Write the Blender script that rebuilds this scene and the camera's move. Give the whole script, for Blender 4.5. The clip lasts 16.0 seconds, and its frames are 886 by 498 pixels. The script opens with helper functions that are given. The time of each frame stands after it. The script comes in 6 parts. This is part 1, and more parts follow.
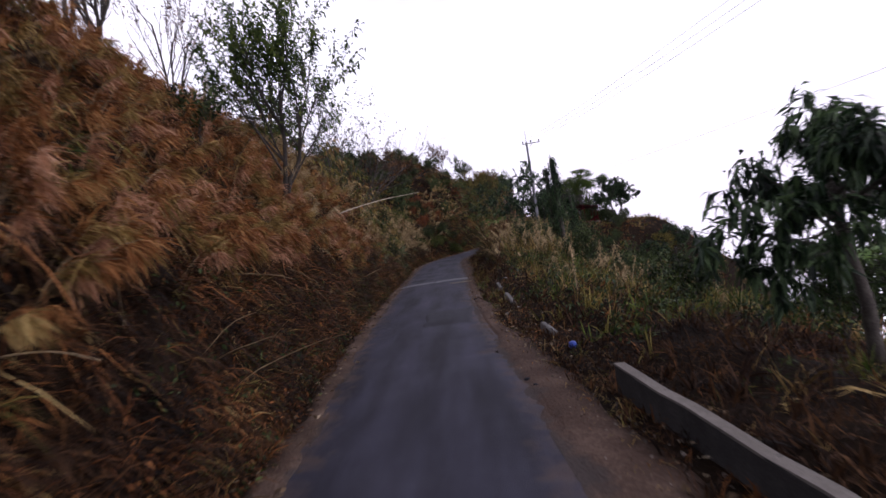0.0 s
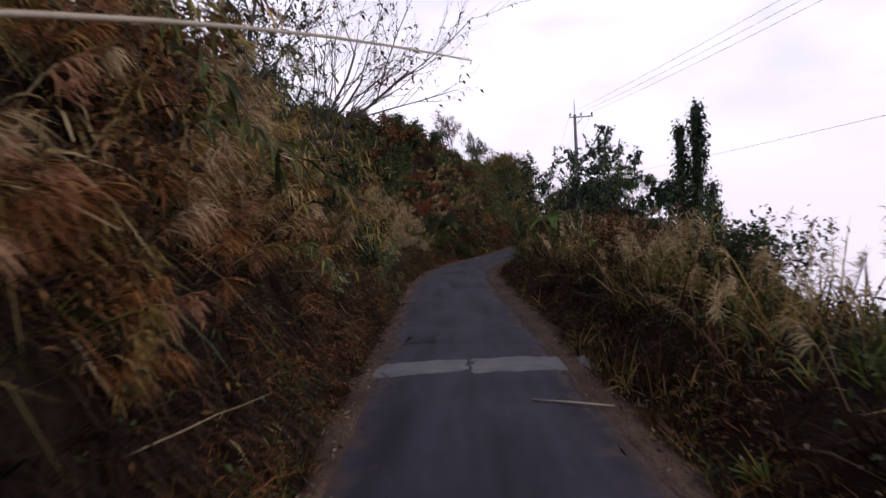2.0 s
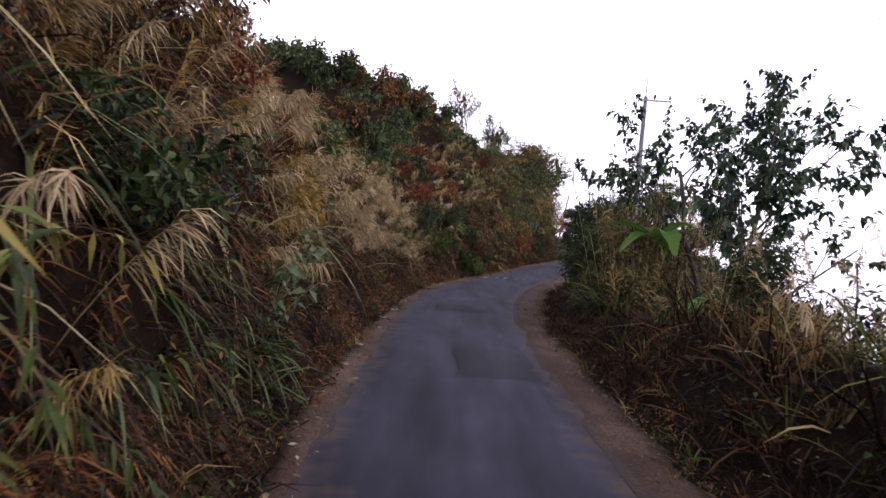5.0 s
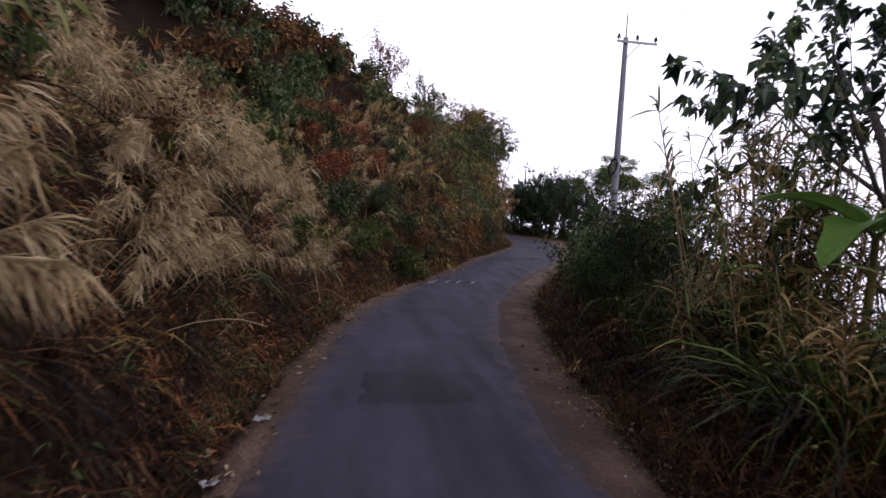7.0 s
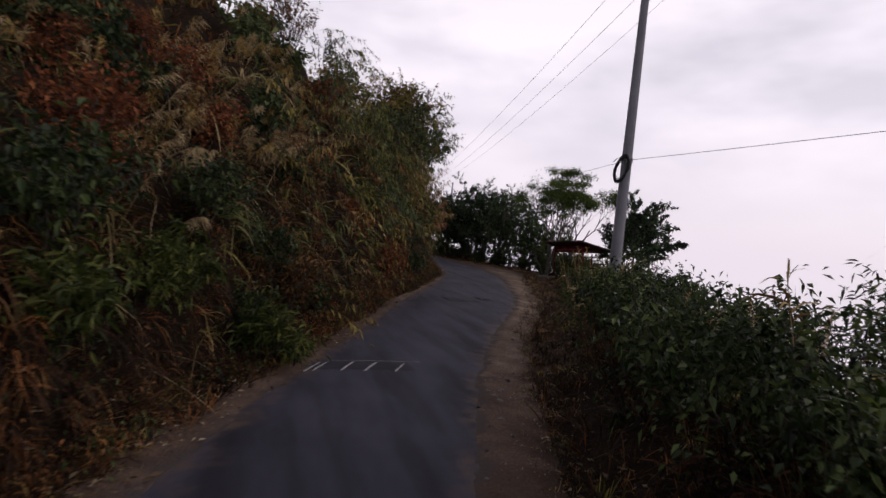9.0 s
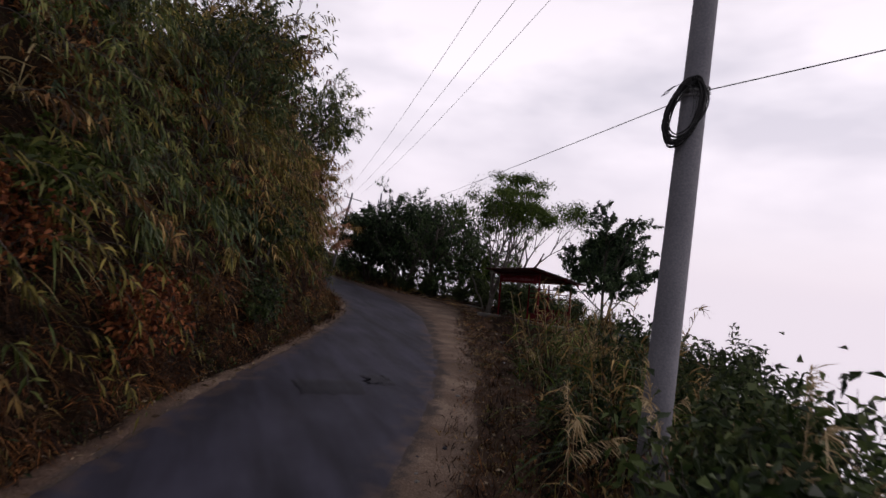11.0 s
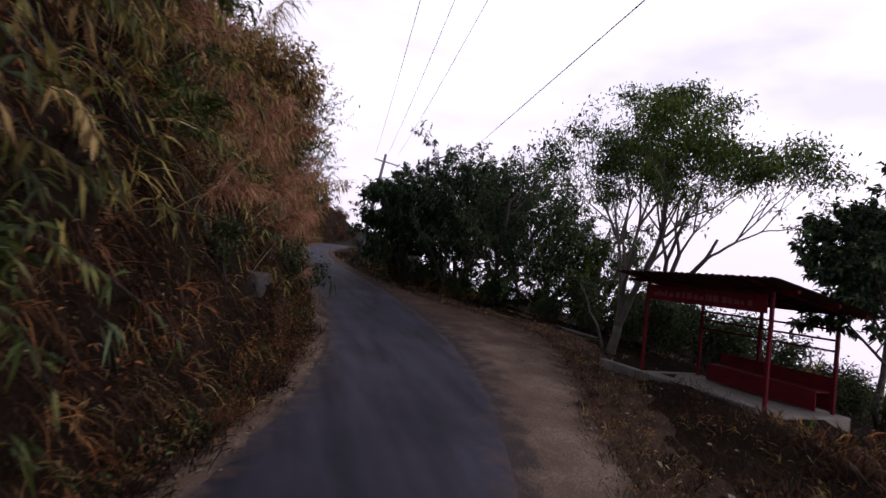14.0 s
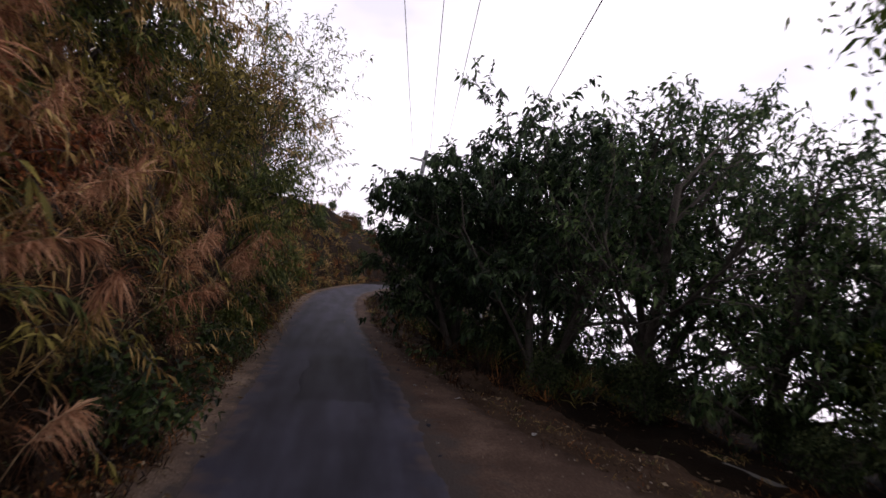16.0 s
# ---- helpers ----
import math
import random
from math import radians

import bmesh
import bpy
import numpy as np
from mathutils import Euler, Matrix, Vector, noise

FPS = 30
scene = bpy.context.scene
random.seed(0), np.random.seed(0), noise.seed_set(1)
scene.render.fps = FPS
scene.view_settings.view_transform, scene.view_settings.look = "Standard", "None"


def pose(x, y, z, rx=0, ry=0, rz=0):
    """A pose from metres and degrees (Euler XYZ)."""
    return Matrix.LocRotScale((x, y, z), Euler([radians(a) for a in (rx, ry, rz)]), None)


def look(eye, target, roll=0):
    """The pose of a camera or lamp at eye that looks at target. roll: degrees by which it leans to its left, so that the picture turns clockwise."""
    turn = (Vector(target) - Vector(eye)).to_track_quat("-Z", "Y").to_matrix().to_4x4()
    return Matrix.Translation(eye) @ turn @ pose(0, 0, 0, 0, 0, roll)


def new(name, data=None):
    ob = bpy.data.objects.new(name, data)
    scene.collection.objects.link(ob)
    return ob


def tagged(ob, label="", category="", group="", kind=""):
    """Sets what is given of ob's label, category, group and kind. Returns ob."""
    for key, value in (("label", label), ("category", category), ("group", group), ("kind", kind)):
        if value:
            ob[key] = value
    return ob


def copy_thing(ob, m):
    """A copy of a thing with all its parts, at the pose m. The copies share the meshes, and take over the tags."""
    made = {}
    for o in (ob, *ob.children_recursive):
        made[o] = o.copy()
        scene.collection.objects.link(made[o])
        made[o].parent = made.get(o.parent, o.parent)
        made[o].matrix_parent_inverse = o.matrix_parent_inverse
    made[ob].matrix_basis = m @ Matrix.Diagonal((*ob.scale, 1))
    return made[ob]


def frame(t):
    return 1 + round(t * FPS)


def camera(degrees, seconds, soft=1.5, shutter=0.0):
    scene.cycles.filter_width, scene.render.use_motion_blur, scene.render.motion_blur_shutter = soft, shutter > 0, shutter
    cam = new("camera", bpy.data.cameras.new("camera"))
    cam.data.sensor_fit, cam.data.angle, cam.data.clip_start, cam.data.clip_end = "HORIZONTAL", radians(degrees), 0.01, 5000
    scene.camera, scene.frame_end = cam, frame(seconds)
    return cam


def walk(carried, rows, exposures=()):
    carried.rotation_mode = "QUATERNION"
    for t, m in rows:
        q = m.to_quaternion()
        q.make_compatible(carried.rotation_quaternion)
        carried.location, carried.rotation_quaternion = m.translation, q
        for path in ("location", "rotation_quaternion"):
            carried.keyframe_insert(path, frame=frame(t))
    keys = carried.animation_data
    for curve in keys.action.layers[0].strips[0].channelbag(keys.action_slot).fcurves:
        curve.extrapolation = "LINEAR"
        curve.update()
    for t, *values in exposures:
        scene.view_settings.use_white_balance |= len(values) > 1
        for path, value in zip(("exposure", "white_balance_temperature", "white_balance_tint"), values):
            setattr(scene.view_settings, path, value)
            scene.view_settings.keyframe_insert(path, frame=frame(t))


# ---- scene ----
cam = camera(78.8, 16.0, soft=1.5, shutter=0.2)
PATH = [
    (0, (1.766, 1.964, 2.023), (1.687, 3.961, 1.934), -9.2),
    (0.5, (1.235, 5.842, 1.972), (1.262, 7.839, 1.87), -6.5),
    (1, (0.732, 9.666, 1.885), (0.799, 11.662, 1.768), -7.1),
    (1.5, (0.378, 13.162, 1.916), (0.449, 15.157, 1.786), -5.0),
    (2, (0.219, 16.404, 1.916), (0.177, 18.4, 1.802), -3.5),
    (2.4, (0.282, 18.737, 1.924), (0.227, 20.734, 1.828), -3.6),
    (2.5, (0.294, 19.272, 1.921), (0.248, 21.269, 1.819), -2.4),
    (3, (0.305, 21.674, 1.884), (0.249, 23.671, 1.791), -0.6),
    (5.3, (-0.325, 28.381, 1.543), (-0.334, 30.378, 1.434), 4.7),
    (5.5, (-0.355, 29.026, 1.553), (-0.358, 31.022, 1.423), 3.9),
    (6, (-0.352, 30.745, 1.545), (-0.278, 32.74, 1.416), 3.0),
    (6.5, (-0.34, 32.619, 1.522), (-0.186, 34.608, 1.38), 3.6),
    (7, (-0.366, 34.739, 1.524), (-0.099, 36.715, 1.377), 3.0),
    (7.5, (-0.328, 36.825, 1.555), (0.106, 38.772, 1.416), 3.7),
    (8, (-0.135, 39.118, 1.631), (0.342, 41.056, 1.507), 4.6),
    (8.3, (0.054, 40.463, 1.623), (0.538, 42.399, 1.505), 4.4),
    (8.5, (0.259, 41.344, 1.61), (0.748, 43.279, 1.491), 5.1),
    (9, (1.02, 43.519, 1.504), (1.591, 45.435, 1.438), 5.9),
    (9.2, (1.38, 44.357, 1.475), (2.011, 46.255, 1.417), 6.2),
    (11.3, (5.345, 52.298, 1.868), (6.11, 54.145, 1.908), 7.0),
    (11.5, (5.579, 52.845, 1.921), (6.264, 54.724, 1.95), 6.2),
    (12, (6.112, 54.878, 1.848), (6.611, 56.814, 1.854), 9.3),
    (12.5, (6.583, 56.851, 1.85), (6.979, 58.811, 1.81), 6.2),
    (13, (7.276, 58.849, 1.856), (7.717, 60.799, 1.791), 6.8),
    (13.5, (8.096, 60.959, 1.849), (8.649, 62.88, 1.788), 7.1),
    (14, (9.08, 63.321, 1.855), (9.661, 65.234, 1.793), 7.0),
    (14.5, (10.002, 65.73, 1.806), (10.596, 67.639, 1.765), 7.2),
    (15, (10.656, 68.46, 1.939), (11.222, 70.378, 1.899), 6.6),
    (15.5, (11.459, 71.337, 1.7), (11.89, 73.29, 1.753), 5.1),
    (16, (12.066, 74.193, 1.803), (12.39, 76.166, 1.84), 4.8),
]
EXPOSE = [(0, -0.08, 6000, 26), (0.5, -0.71, 6350, 23), (1, -0.33, 6000, 26), (1.5, -0.08, 6000, 26), (2.5, -0.58, 6350, 23), (3, -0.33, 6000, 26), (5.5, 0.67, 6000, 26), (6, -0.08, 6000, 26), (6.5, 0.02, 6000, 26), (7, 0.29, 6000, 26), (7.5, 0.02, 6000, 26), (8, -0.28, 6000, 26), (8.5, 0.17, 6000, 26), (9, -0.58, 6500, 22), (11.5, -0.56, 6500, 22), (12.5, -0.38, 6450, 22), (13.5, -0.26, 6200, 26), (14.5, -0.38, 6200, 26), (15.5, -0.54, 6600, 20), (16, -0.13, 6450, 23)]
walk(cam, [(t, look(eye, target, roll)) for t, eye, target, roll in PATH], EXPOSE)


# ---------------------------------------------------------------- world and light
world = bpy.data.worlds.new("dusk_sky")
scene.world = world
world.use_nodes = True
wn, wl = world.node_tree.nodes, world.node_tree.links
wn.clear()
w_out = wn.new("ShaderNodeOutputWorld")
w_bg = wn.new("ShaderNodeBackground")
w_sky = wn.new("ShaderNodeTexSky")
w_sky.sky_type, w_sky.sun_disc = "NISHITA", False
w_sky.sun_elevation, w_sky.sun_rotation = radians(34), radians(117)
w_sky.dust_density = 3.0
w_scale = wn.new("ShaderNodeVectorMath")
w_scale.operation = "SCALE"
w_scale.inputs["Scale"].default_value = 0.10
w_tc = wn.new("ShaderNodeTexCoord")
w_map = wn.new("ShaderNodeMapping")
w_map.inputs["Scale"].default_value = (1.6, 1.6, 4.0)
w_noise = wn.new("ShaderNodeTexNoise")
w_noise.inputs["Scale"].default_value = 1.7
w_noise.inputs["Detail"].default_value = 4.0
w_noise.inputs["Roughness"].default_value = 0.5
w_ramp = wn.new("ShaderNodeValToRGB")
w_ramp.color_ramp.elements[0].position = 0.34
w_ramp.color_ramp.elements[0].color = (0.715, 0.715, 0.755, 1)
w_ramp.color_ramp.elements[1].position = 0.56
w_ramp.color_ramp.elements[1].color = (1.04, 1.02, 1.035, 1)
w_sep = wn.new("ShaderNodeSeparateXYZ")
w_hr = wn.new("ShaderNodeMapRange")
w_hr.inputs["From Min"].default_value, w_hr.inputs["From Max"].default_value = 0.02, 0.30
w_hz = wn.new("ShaderNodeMix")
w_hz.data_type = "RGBA"
w_hz.inputs[6].default_value = (0.85, 0.82, 0.86, 1)
w_mix = wn.new("ShaderNodeMix")
w_mix.data_type = "RGBA"
w_mix.inputs[0].default_value = 0.88
wl.new(w_tc.outputs["Generated"], w_map.inputs["Vector"])
wl.new(w_map.outputs[0], w_noise.inputs["Vector"])
wl.new(w_noise.outputs["Fac"], w_ramp.inputs["Fac"])
wl.new(w_tc.outputs["Generated"], w_sep.inputs[0])
wl.new(w_sep.outputs["Z"], w_hr.inputs["Value"])
wl.new(w_hr.outputs[0], w_hz.inputs[0])
wl.new(w_ramp.outputs["Color"], w_hz.inputs[7])
wl.new(w_sky.outputs[0], w_scale.inputs[0])
wl.new(w_scale.outputs[0], w_mix.inputs[6])
wl.new(w_hz.outputs[2], w_mix.inputs[7])
wl.new(w_mix.outputs[2], w_bg.inputs["Color"])
w_zen = wn.new("ShaderNodeMapRange")
w_zen.interpolation_type = "SMOOTHSTEP"
w_zen.inputs["From Min"].default_value, w_zen.inputs["From Max"].default_value = 0.30, 0.95
w_zen.inputs["To Min"].default_value, w_zen.inputs["To Max"].default_value = 1.6, 0.6
wl.new(w_sep.outputs["Z"], w_zen.inputs["Value"])
wl.new(w_zen.outputs[0], w_bg.inputs["Strength"])
wl.new(w_bg.outputs[0], w_out.inputs[0])

sun = new("evening_sun", bpy.data.lights.new("evening_sun", "SUN"))
sun.data.energy, sun.data.angle, sun.data.color = 0.8, radians(20), (1.0, 0.92, 0.84)
sun.matrix_world = look((40, 20, 30), (0, 40, 0))


# ---------------------------------------------------------------- materials
def ramp_mat(name, colours, rough=0.75, island=True, scale=3.0, bump=0.0, spec=0.25, grain=40.0, mixf=0.5, trans=0.0):
    """A surface whose colour runs over a ramp, by piece and by two sizes of noise."""
    m = bpy.data.materials.new(name)
    m.use_nodes = True
    n, l = m.node_tree.nodes, m.node_tree.links
    b = n["Principled BSDF"]
    b.inputs["Roughness"].default_value = rough
    b.inputs["Specular IOR Level"].default_value = spec
    tc = n.new("ShaderNodeTexCoord")
    big = n.new("ShaderNodeTexNoise")
    big.inputs["Scale"].default_value = scale
    big.inputs["Detail"].default_value = 5
    fine = n.new("ShaderNodeTexNoise")
    fine.inputs["Scale"].default_value = grain
    fine.inputs["Detail"].default_value = 3
    l.new(tc.outputs["Object"], big.inputs["Vector"])
    l.new(tc.outputs["Object"], fine.inputs["Vector"])
    mx = n.new("ShaderNodeMix")
    mx.inputs[0].default_value = 0.5 if island else mixf
    if island:
        wide = n.new("ShaderNodeMapRange")
        wide.inputs["From Min"].default_value, wide.inputs["From Max"].default_value = 0.28, 0.72
        l.new(big.outputs["Fac"], wide.inputs["Value"])
        l.new(wide.outputs[0], mx.inputs[2])
    else:
        l.new(big.outputs["Fac"], mx.inputs[2])
    if island:
        geo = n.new("ShaderNodeNewGeometry")
        l.new(geo.outputs["Random Per Island"], mx.inputs[3])
    else:
        l.new(fine.outputs["Fac"], mx.inputs[3])
    r = n.new("ShaderNodeValToRGB")
    el = r.color_ramp.elements
    while len(el) < len(colours):
        el.new(0.5)
    for i, c in enumerate(colours):
        el[i].position = 0.18 + 0.64 * i / (len(colours) - 1)
        el[i].color = (*c, 1)
    l.new(mx.outputs[0], r.inputs["Fac"])
    l.new(r.outputs["Color"], b.inputs["Base Color"])
    if bump:
        bp = n.new("ShaderNodeBump")
        bp.inputs["Strength"].default_value = bump
        bp.inputs["Distance"].default_value = 0.02
        l.new(fine.outputs["Fac"], bp.inputs["Height"])
        l.new(bp.outputs[0], b.inputs["Normal"])
    if trans:
        tr = n.new("ShaderNodeBsdfTranslucent")
        l.new(r.outputs["Color"], tr.inputs["Color"])
        sh = n.new("ShaderNodeMixShader")
        sh.inputs[0].default_value = trans
        l.new(b.outputs[0], sh.inputs[1])
        l.new(tr.outputs[0], sh.inputs[2])
        l.new(sh.outputs[0], n["Material Output"].inputs["Surface"])
    return m


M_RUST = ramp_mat("rust_dry_grass", [(0.0107, 0.00367, 0.00195), (0.131, 0.0448, 0.012), (0.395, 0.171, 0.0536)], scale=0.9, trans=0.2)
M_STRAW = ramp_mat("straw_grass", [(0.034, 0.019, 0.007), (0.21, 0.13, 0.038), (0.50, 0.36, 0.15)], scale=0.9, trans=0.2)
# dead grass, with shade put into its colour as extra darkness
M_DEADSHADE = ramp_mat("dead_brown_grass_and_shade", [(0.00251, 0.00141, 0.000892), (0.0234, 0.00902, 0.00338), (0.113, 0.0528, 0.0197)], scale=0.9, trans=0.15)
M_GREEN = ramp_mat("green_grass", [(0.0055, 0.0134, 0.00251), (0.0416, 0.0741, 0.00869), (0.162, 0.209, 0.0339)], scale=0.9, trans=0.25, rough=0.55)
M_OLIVE = ramp_mat("olive_grass", [(0.014, 0.0145, 0.004), (0.112, 0.096, 0.020), (0.32, 0.26, 0.068)], scale=0.9, trans=0.25)
M_PLUME = ramp_mat("pale_plume", [(0.12, 0.08, 0.034), (0.35, 0.26, 0.135), (0.58, 0.46, 0.28)], scale=1.5, trans=0.3, rough=0.9)
M_WEED = ramp_mat("weed_leaf", [(0.00309, 0.00804, 0.00251), (0.0219, 0.0416, 0.01), (0.0997, 0.135, 0.0416)], scale=1.5, trans=0.25, rough=0.5)
M_WEEDPALE = ramp_mat("grey_green_leaf", [(0.0226, 0.0416, 0.0176), (0.0617, 0.0954, 0.0416), (0.153, 0.199, 0.0997)], scale=1.5, trans=0.3, rough=0.45)
M_WEEDDRY = ramp_mat("withered_leaf", [(0.0134, 0.0055, 0.00251), (0.0843, 0.0354, 0.01), (0.228, 0.126, 0.0456)], scale=1.5, trans=0.2)
M_YELLOW = ramp_mat("yellow_leaf", [(0.108, 0.0536, 0.00675), (0.209, 0.117, 0.012), (0.237, 0.171, 0.0301)], scale=1.5, trans=0.3, rough=0.5)
M_BAMBOO = ramp_mat("bamboo_leaf", [(0.0107, 0.019, 0.00427), (0.056, 0.0809, 0.0148), (0.209, 0.209, 0.0617)], scale=1.2, trans=0.3, rough=0.5)
M_RUSTPLUME = ramp_mat("rusty_plume", [(0.12, 0.048, 0.026), (0.36, 0.175, 0.095), (0.56, 0.34, 0.21)], scale=1.5, trans=0.3, rough=0.9)
M_ORANGE = ramp_mat("orange_plume", [(0.07, 0.023, 0.007), (0.26, 0.105, 0.031), (0.48, 0.26, 0.10)], scale=1.2, trans=0.3, rough=0.9)
M_GOLD = ramp_mat("golden_plume", [(0.07, 0.043, 0.012), (0.26, 0.17, 0.05), (0.48, 0.345, 0.135)], scale=1.2, trans=0.3, rough=0.9)
M_REED = ramp_mat("coarse_reed_leaf", [(0.0226, 0.0176, 0.0055), (0.171, 0.131, 0.0456), (0.457, 0.375, 0.199)], scale=1.1, trans=0.25, rough=0.6)
M_REEDGREEN = ramp_mat("green_reed_leaf", [(0.00804, 0.0162, 0.00427), (0.0536, 0.0783, 0.019), (0.199, 0.237, 0.0826)], scale=1.1, trans=0.25, rough=0.5)
M_DARKLEAF = ramp_mat("dark_mango_leaf", [(0.002, 0.006, 0.003), (0.014, 0.033, 0.013), (0.085, 0.135, 0.055)], scale=1.2, trans=0.3, rough=0.5, spec=0.25)
M_BRIGHTMANGO = ramp_mat("mango_leaf", [(0.004, 0.012, 0.004), (0.026, 0.058, 0.018), (0.12, 0.175, 0.062)], scale=1.2, trans=0.35, rough=0.5, spec=0.25)
M_LIGHTLEAF = ramp_mat("light_leaf", [(0.00935, 0.0234, 0.00309), (0.0416, 0.0783, 0.0107), (0.144, 0.19, 0.0339)], scale=1.2, trans=0.35, rough=0.5)
M_HILL = ramp_mat("hill_leaf", [(0.006, 0.014, 0.004), (0.038, 0.058, 0.020), (0.12, 0.145, 0.055)], scale=0.6, trans=0.22)
M_RED = ramp_mat("reddish_leaf", [(0.019, 0.0055, 0.00309), (0.135, 0.0377, 0.0134), (0.375, 0.144, 0.0495)], scale=1.2, trans=0.25)
M_BARK = ramp_mat("grey_bark", [(0.02, 0.017, 0.015), (0.06, 0.052, 0.045), (0.14, 0.125, 0.11)], island=False, scale=5, grain=45, bump=0.6, rough=0.9)
M_PALEBARK = ramp_mat("pale_bark", [(0.03, 0.027, 0.023), (0.08, 0.072, 0.064), (0.18, 0.166, 0.148)], island=False, scale=5, grain=40, bump=0.5, rough=0.9)
M_STICK = ramp_mat("pale_stick", [(0.30, 0.25, 0.18), (0.48, 0.43, 0.34)], island=False, scale=6, rough=0.8)
M_TWIG = ramp_mat("dry_stem", [(0.0911, 0.0576, 0.0301), (0.209, 0.153, 0.0826), (0.375, 0.296, 0.181)], scale=2, rough=0.8)
# brown soil taken near black: shade under the plants is in its colour
M_SOIL = ramp_mat("bank_soil_with_shade", [(0.003, 0.002, 0.0014), (0.011, 0.007, 0.0045), (0.035, 0.022, 0.013)], island=False, scale=1.2, grain=22, bump=0.9, rough=0.95, spec=0.05)
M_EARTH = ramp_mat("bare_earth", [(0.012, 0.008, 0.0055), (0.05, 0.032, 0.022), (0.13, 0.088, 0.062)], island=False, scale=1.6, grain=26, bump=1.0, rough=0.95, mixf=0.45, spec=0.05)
M_LITTER = ramp_mat("leaf_litter", [(0.03, 0.018, 0.010), (0.11, 0.072, 0.040), (0.34, 0.275, 0.185)], scale=2, rough=0.8)
M_LITTERSTONE = ramp_mat("grit", [(0.03, 0.024, 0.02), (0.11, 0.09, 0.075), (0.28, 0.24, 0.21)], scale=2, rough=0.95)
M_CONC = ramp_mat("worn_concrete", [(0.045, 0.043, 0.04), (0.125, 0.12, 0.115), (0.26, 0.255, 0.245)], island=False, scale=4, grain=60, bump=0.4, rough=0.9)
# dark concrete; on the parapet it paints the shadow on its faces
M_DARKCONC = ramp_mat("dark_concrete_and_shade", [(0.018, 0.017, 0.017), (0.05, 0.048, 0.048), (0.11, 0.105, 0.10)], island=False, scale=3, grain=50, bump=0.4, rough=0.95)
M_BLUECONC = ramp_mat("blue_grey_concrete", [(0.015, 0.019, 0.025), (0.045, 0.052, 0.064), (0.11, 0.12, 0.14)], island=False, scale=3, grain=40, bump=0.4, rough=0.9)
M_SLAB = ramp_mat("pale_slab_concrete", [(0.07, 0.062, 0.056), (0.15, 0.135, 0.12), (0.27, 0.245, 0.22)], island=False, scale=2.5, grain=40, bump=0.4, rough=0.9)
M_STRIP = ramp_mat("pale_concrete", [(0.07, 0.072, 0.08), (0.135, 0.138, 0.15), (0.225, 0.227, 0.24)], island=False, scale=3, grain=50, bump=0.4, rough=0.9)
M_POLE = ramp_mat("pole_concrete", [(0.07, 0.07, 0.085), (0.15, 0.15, 0.17), (0.25, 0.25, 0.27)], island=False, scale=1.3, grain=50, bump=0.25, rough=0.85)
M_WHITE = ramp_mat("worn_white_paint", [(0.06, 0.06, 0.065), (0.26, 0.26, 0.27), (0.62, 0.62, 0.62)], island=False, scale=9, grain=60, rough=0.8)
M_REDPAINT = ramp_mat("red_paint", [(0.03, 0.003, 0.005), (0.085, 0.005, 0.009), (0.15, 0.012, 0.018)], island=False, scale=4, grain=30, rough=0.8, bump=0.1, spec=0.15)
M_ROOF = ramp_mat("rusty_roof_sheet", [(0.03, 0.018, 0.018), (0.09, 0.04, 0.035), (0.16, 0.08, 0.065)], island=False, scale=2, grain=20, rough=0.6, bump=0.2)
M_BLACK = ramp_mat("black_cable", [(0.008, 0.008, 0.009), (0.018, 0.018, 0.02)], island=False, rough=0.5)
M_STEEL = ramp_mat("galvanised_steel", [(0.18, 0.18, 0.19), (0.30, 0.30, 0.31)], island=False, rough=0.5, spec=0.5)
M_BLUE = ramp_mat("blue_plastic", [(0.02, 0.05, 0.32), (0.04, 0.10, 0.50)], island=False, rough=0.4, spec=0.5)
M_LETTER = ramp_mat("faded_lettering", [(0.10, 0.02, 0.024), (0.16, 0.05, 0.05)], island=False, scale=8, rough=0.7)
M_BANANA = ramp_mat("banana_leaf", [(0.05, 0.11, 0.02), (0.10, 0.20, 0.035), (0.19, 0.29, 0.06)], island=False, scale=2.5, grain=25, trans=0.35, rough=0.4)


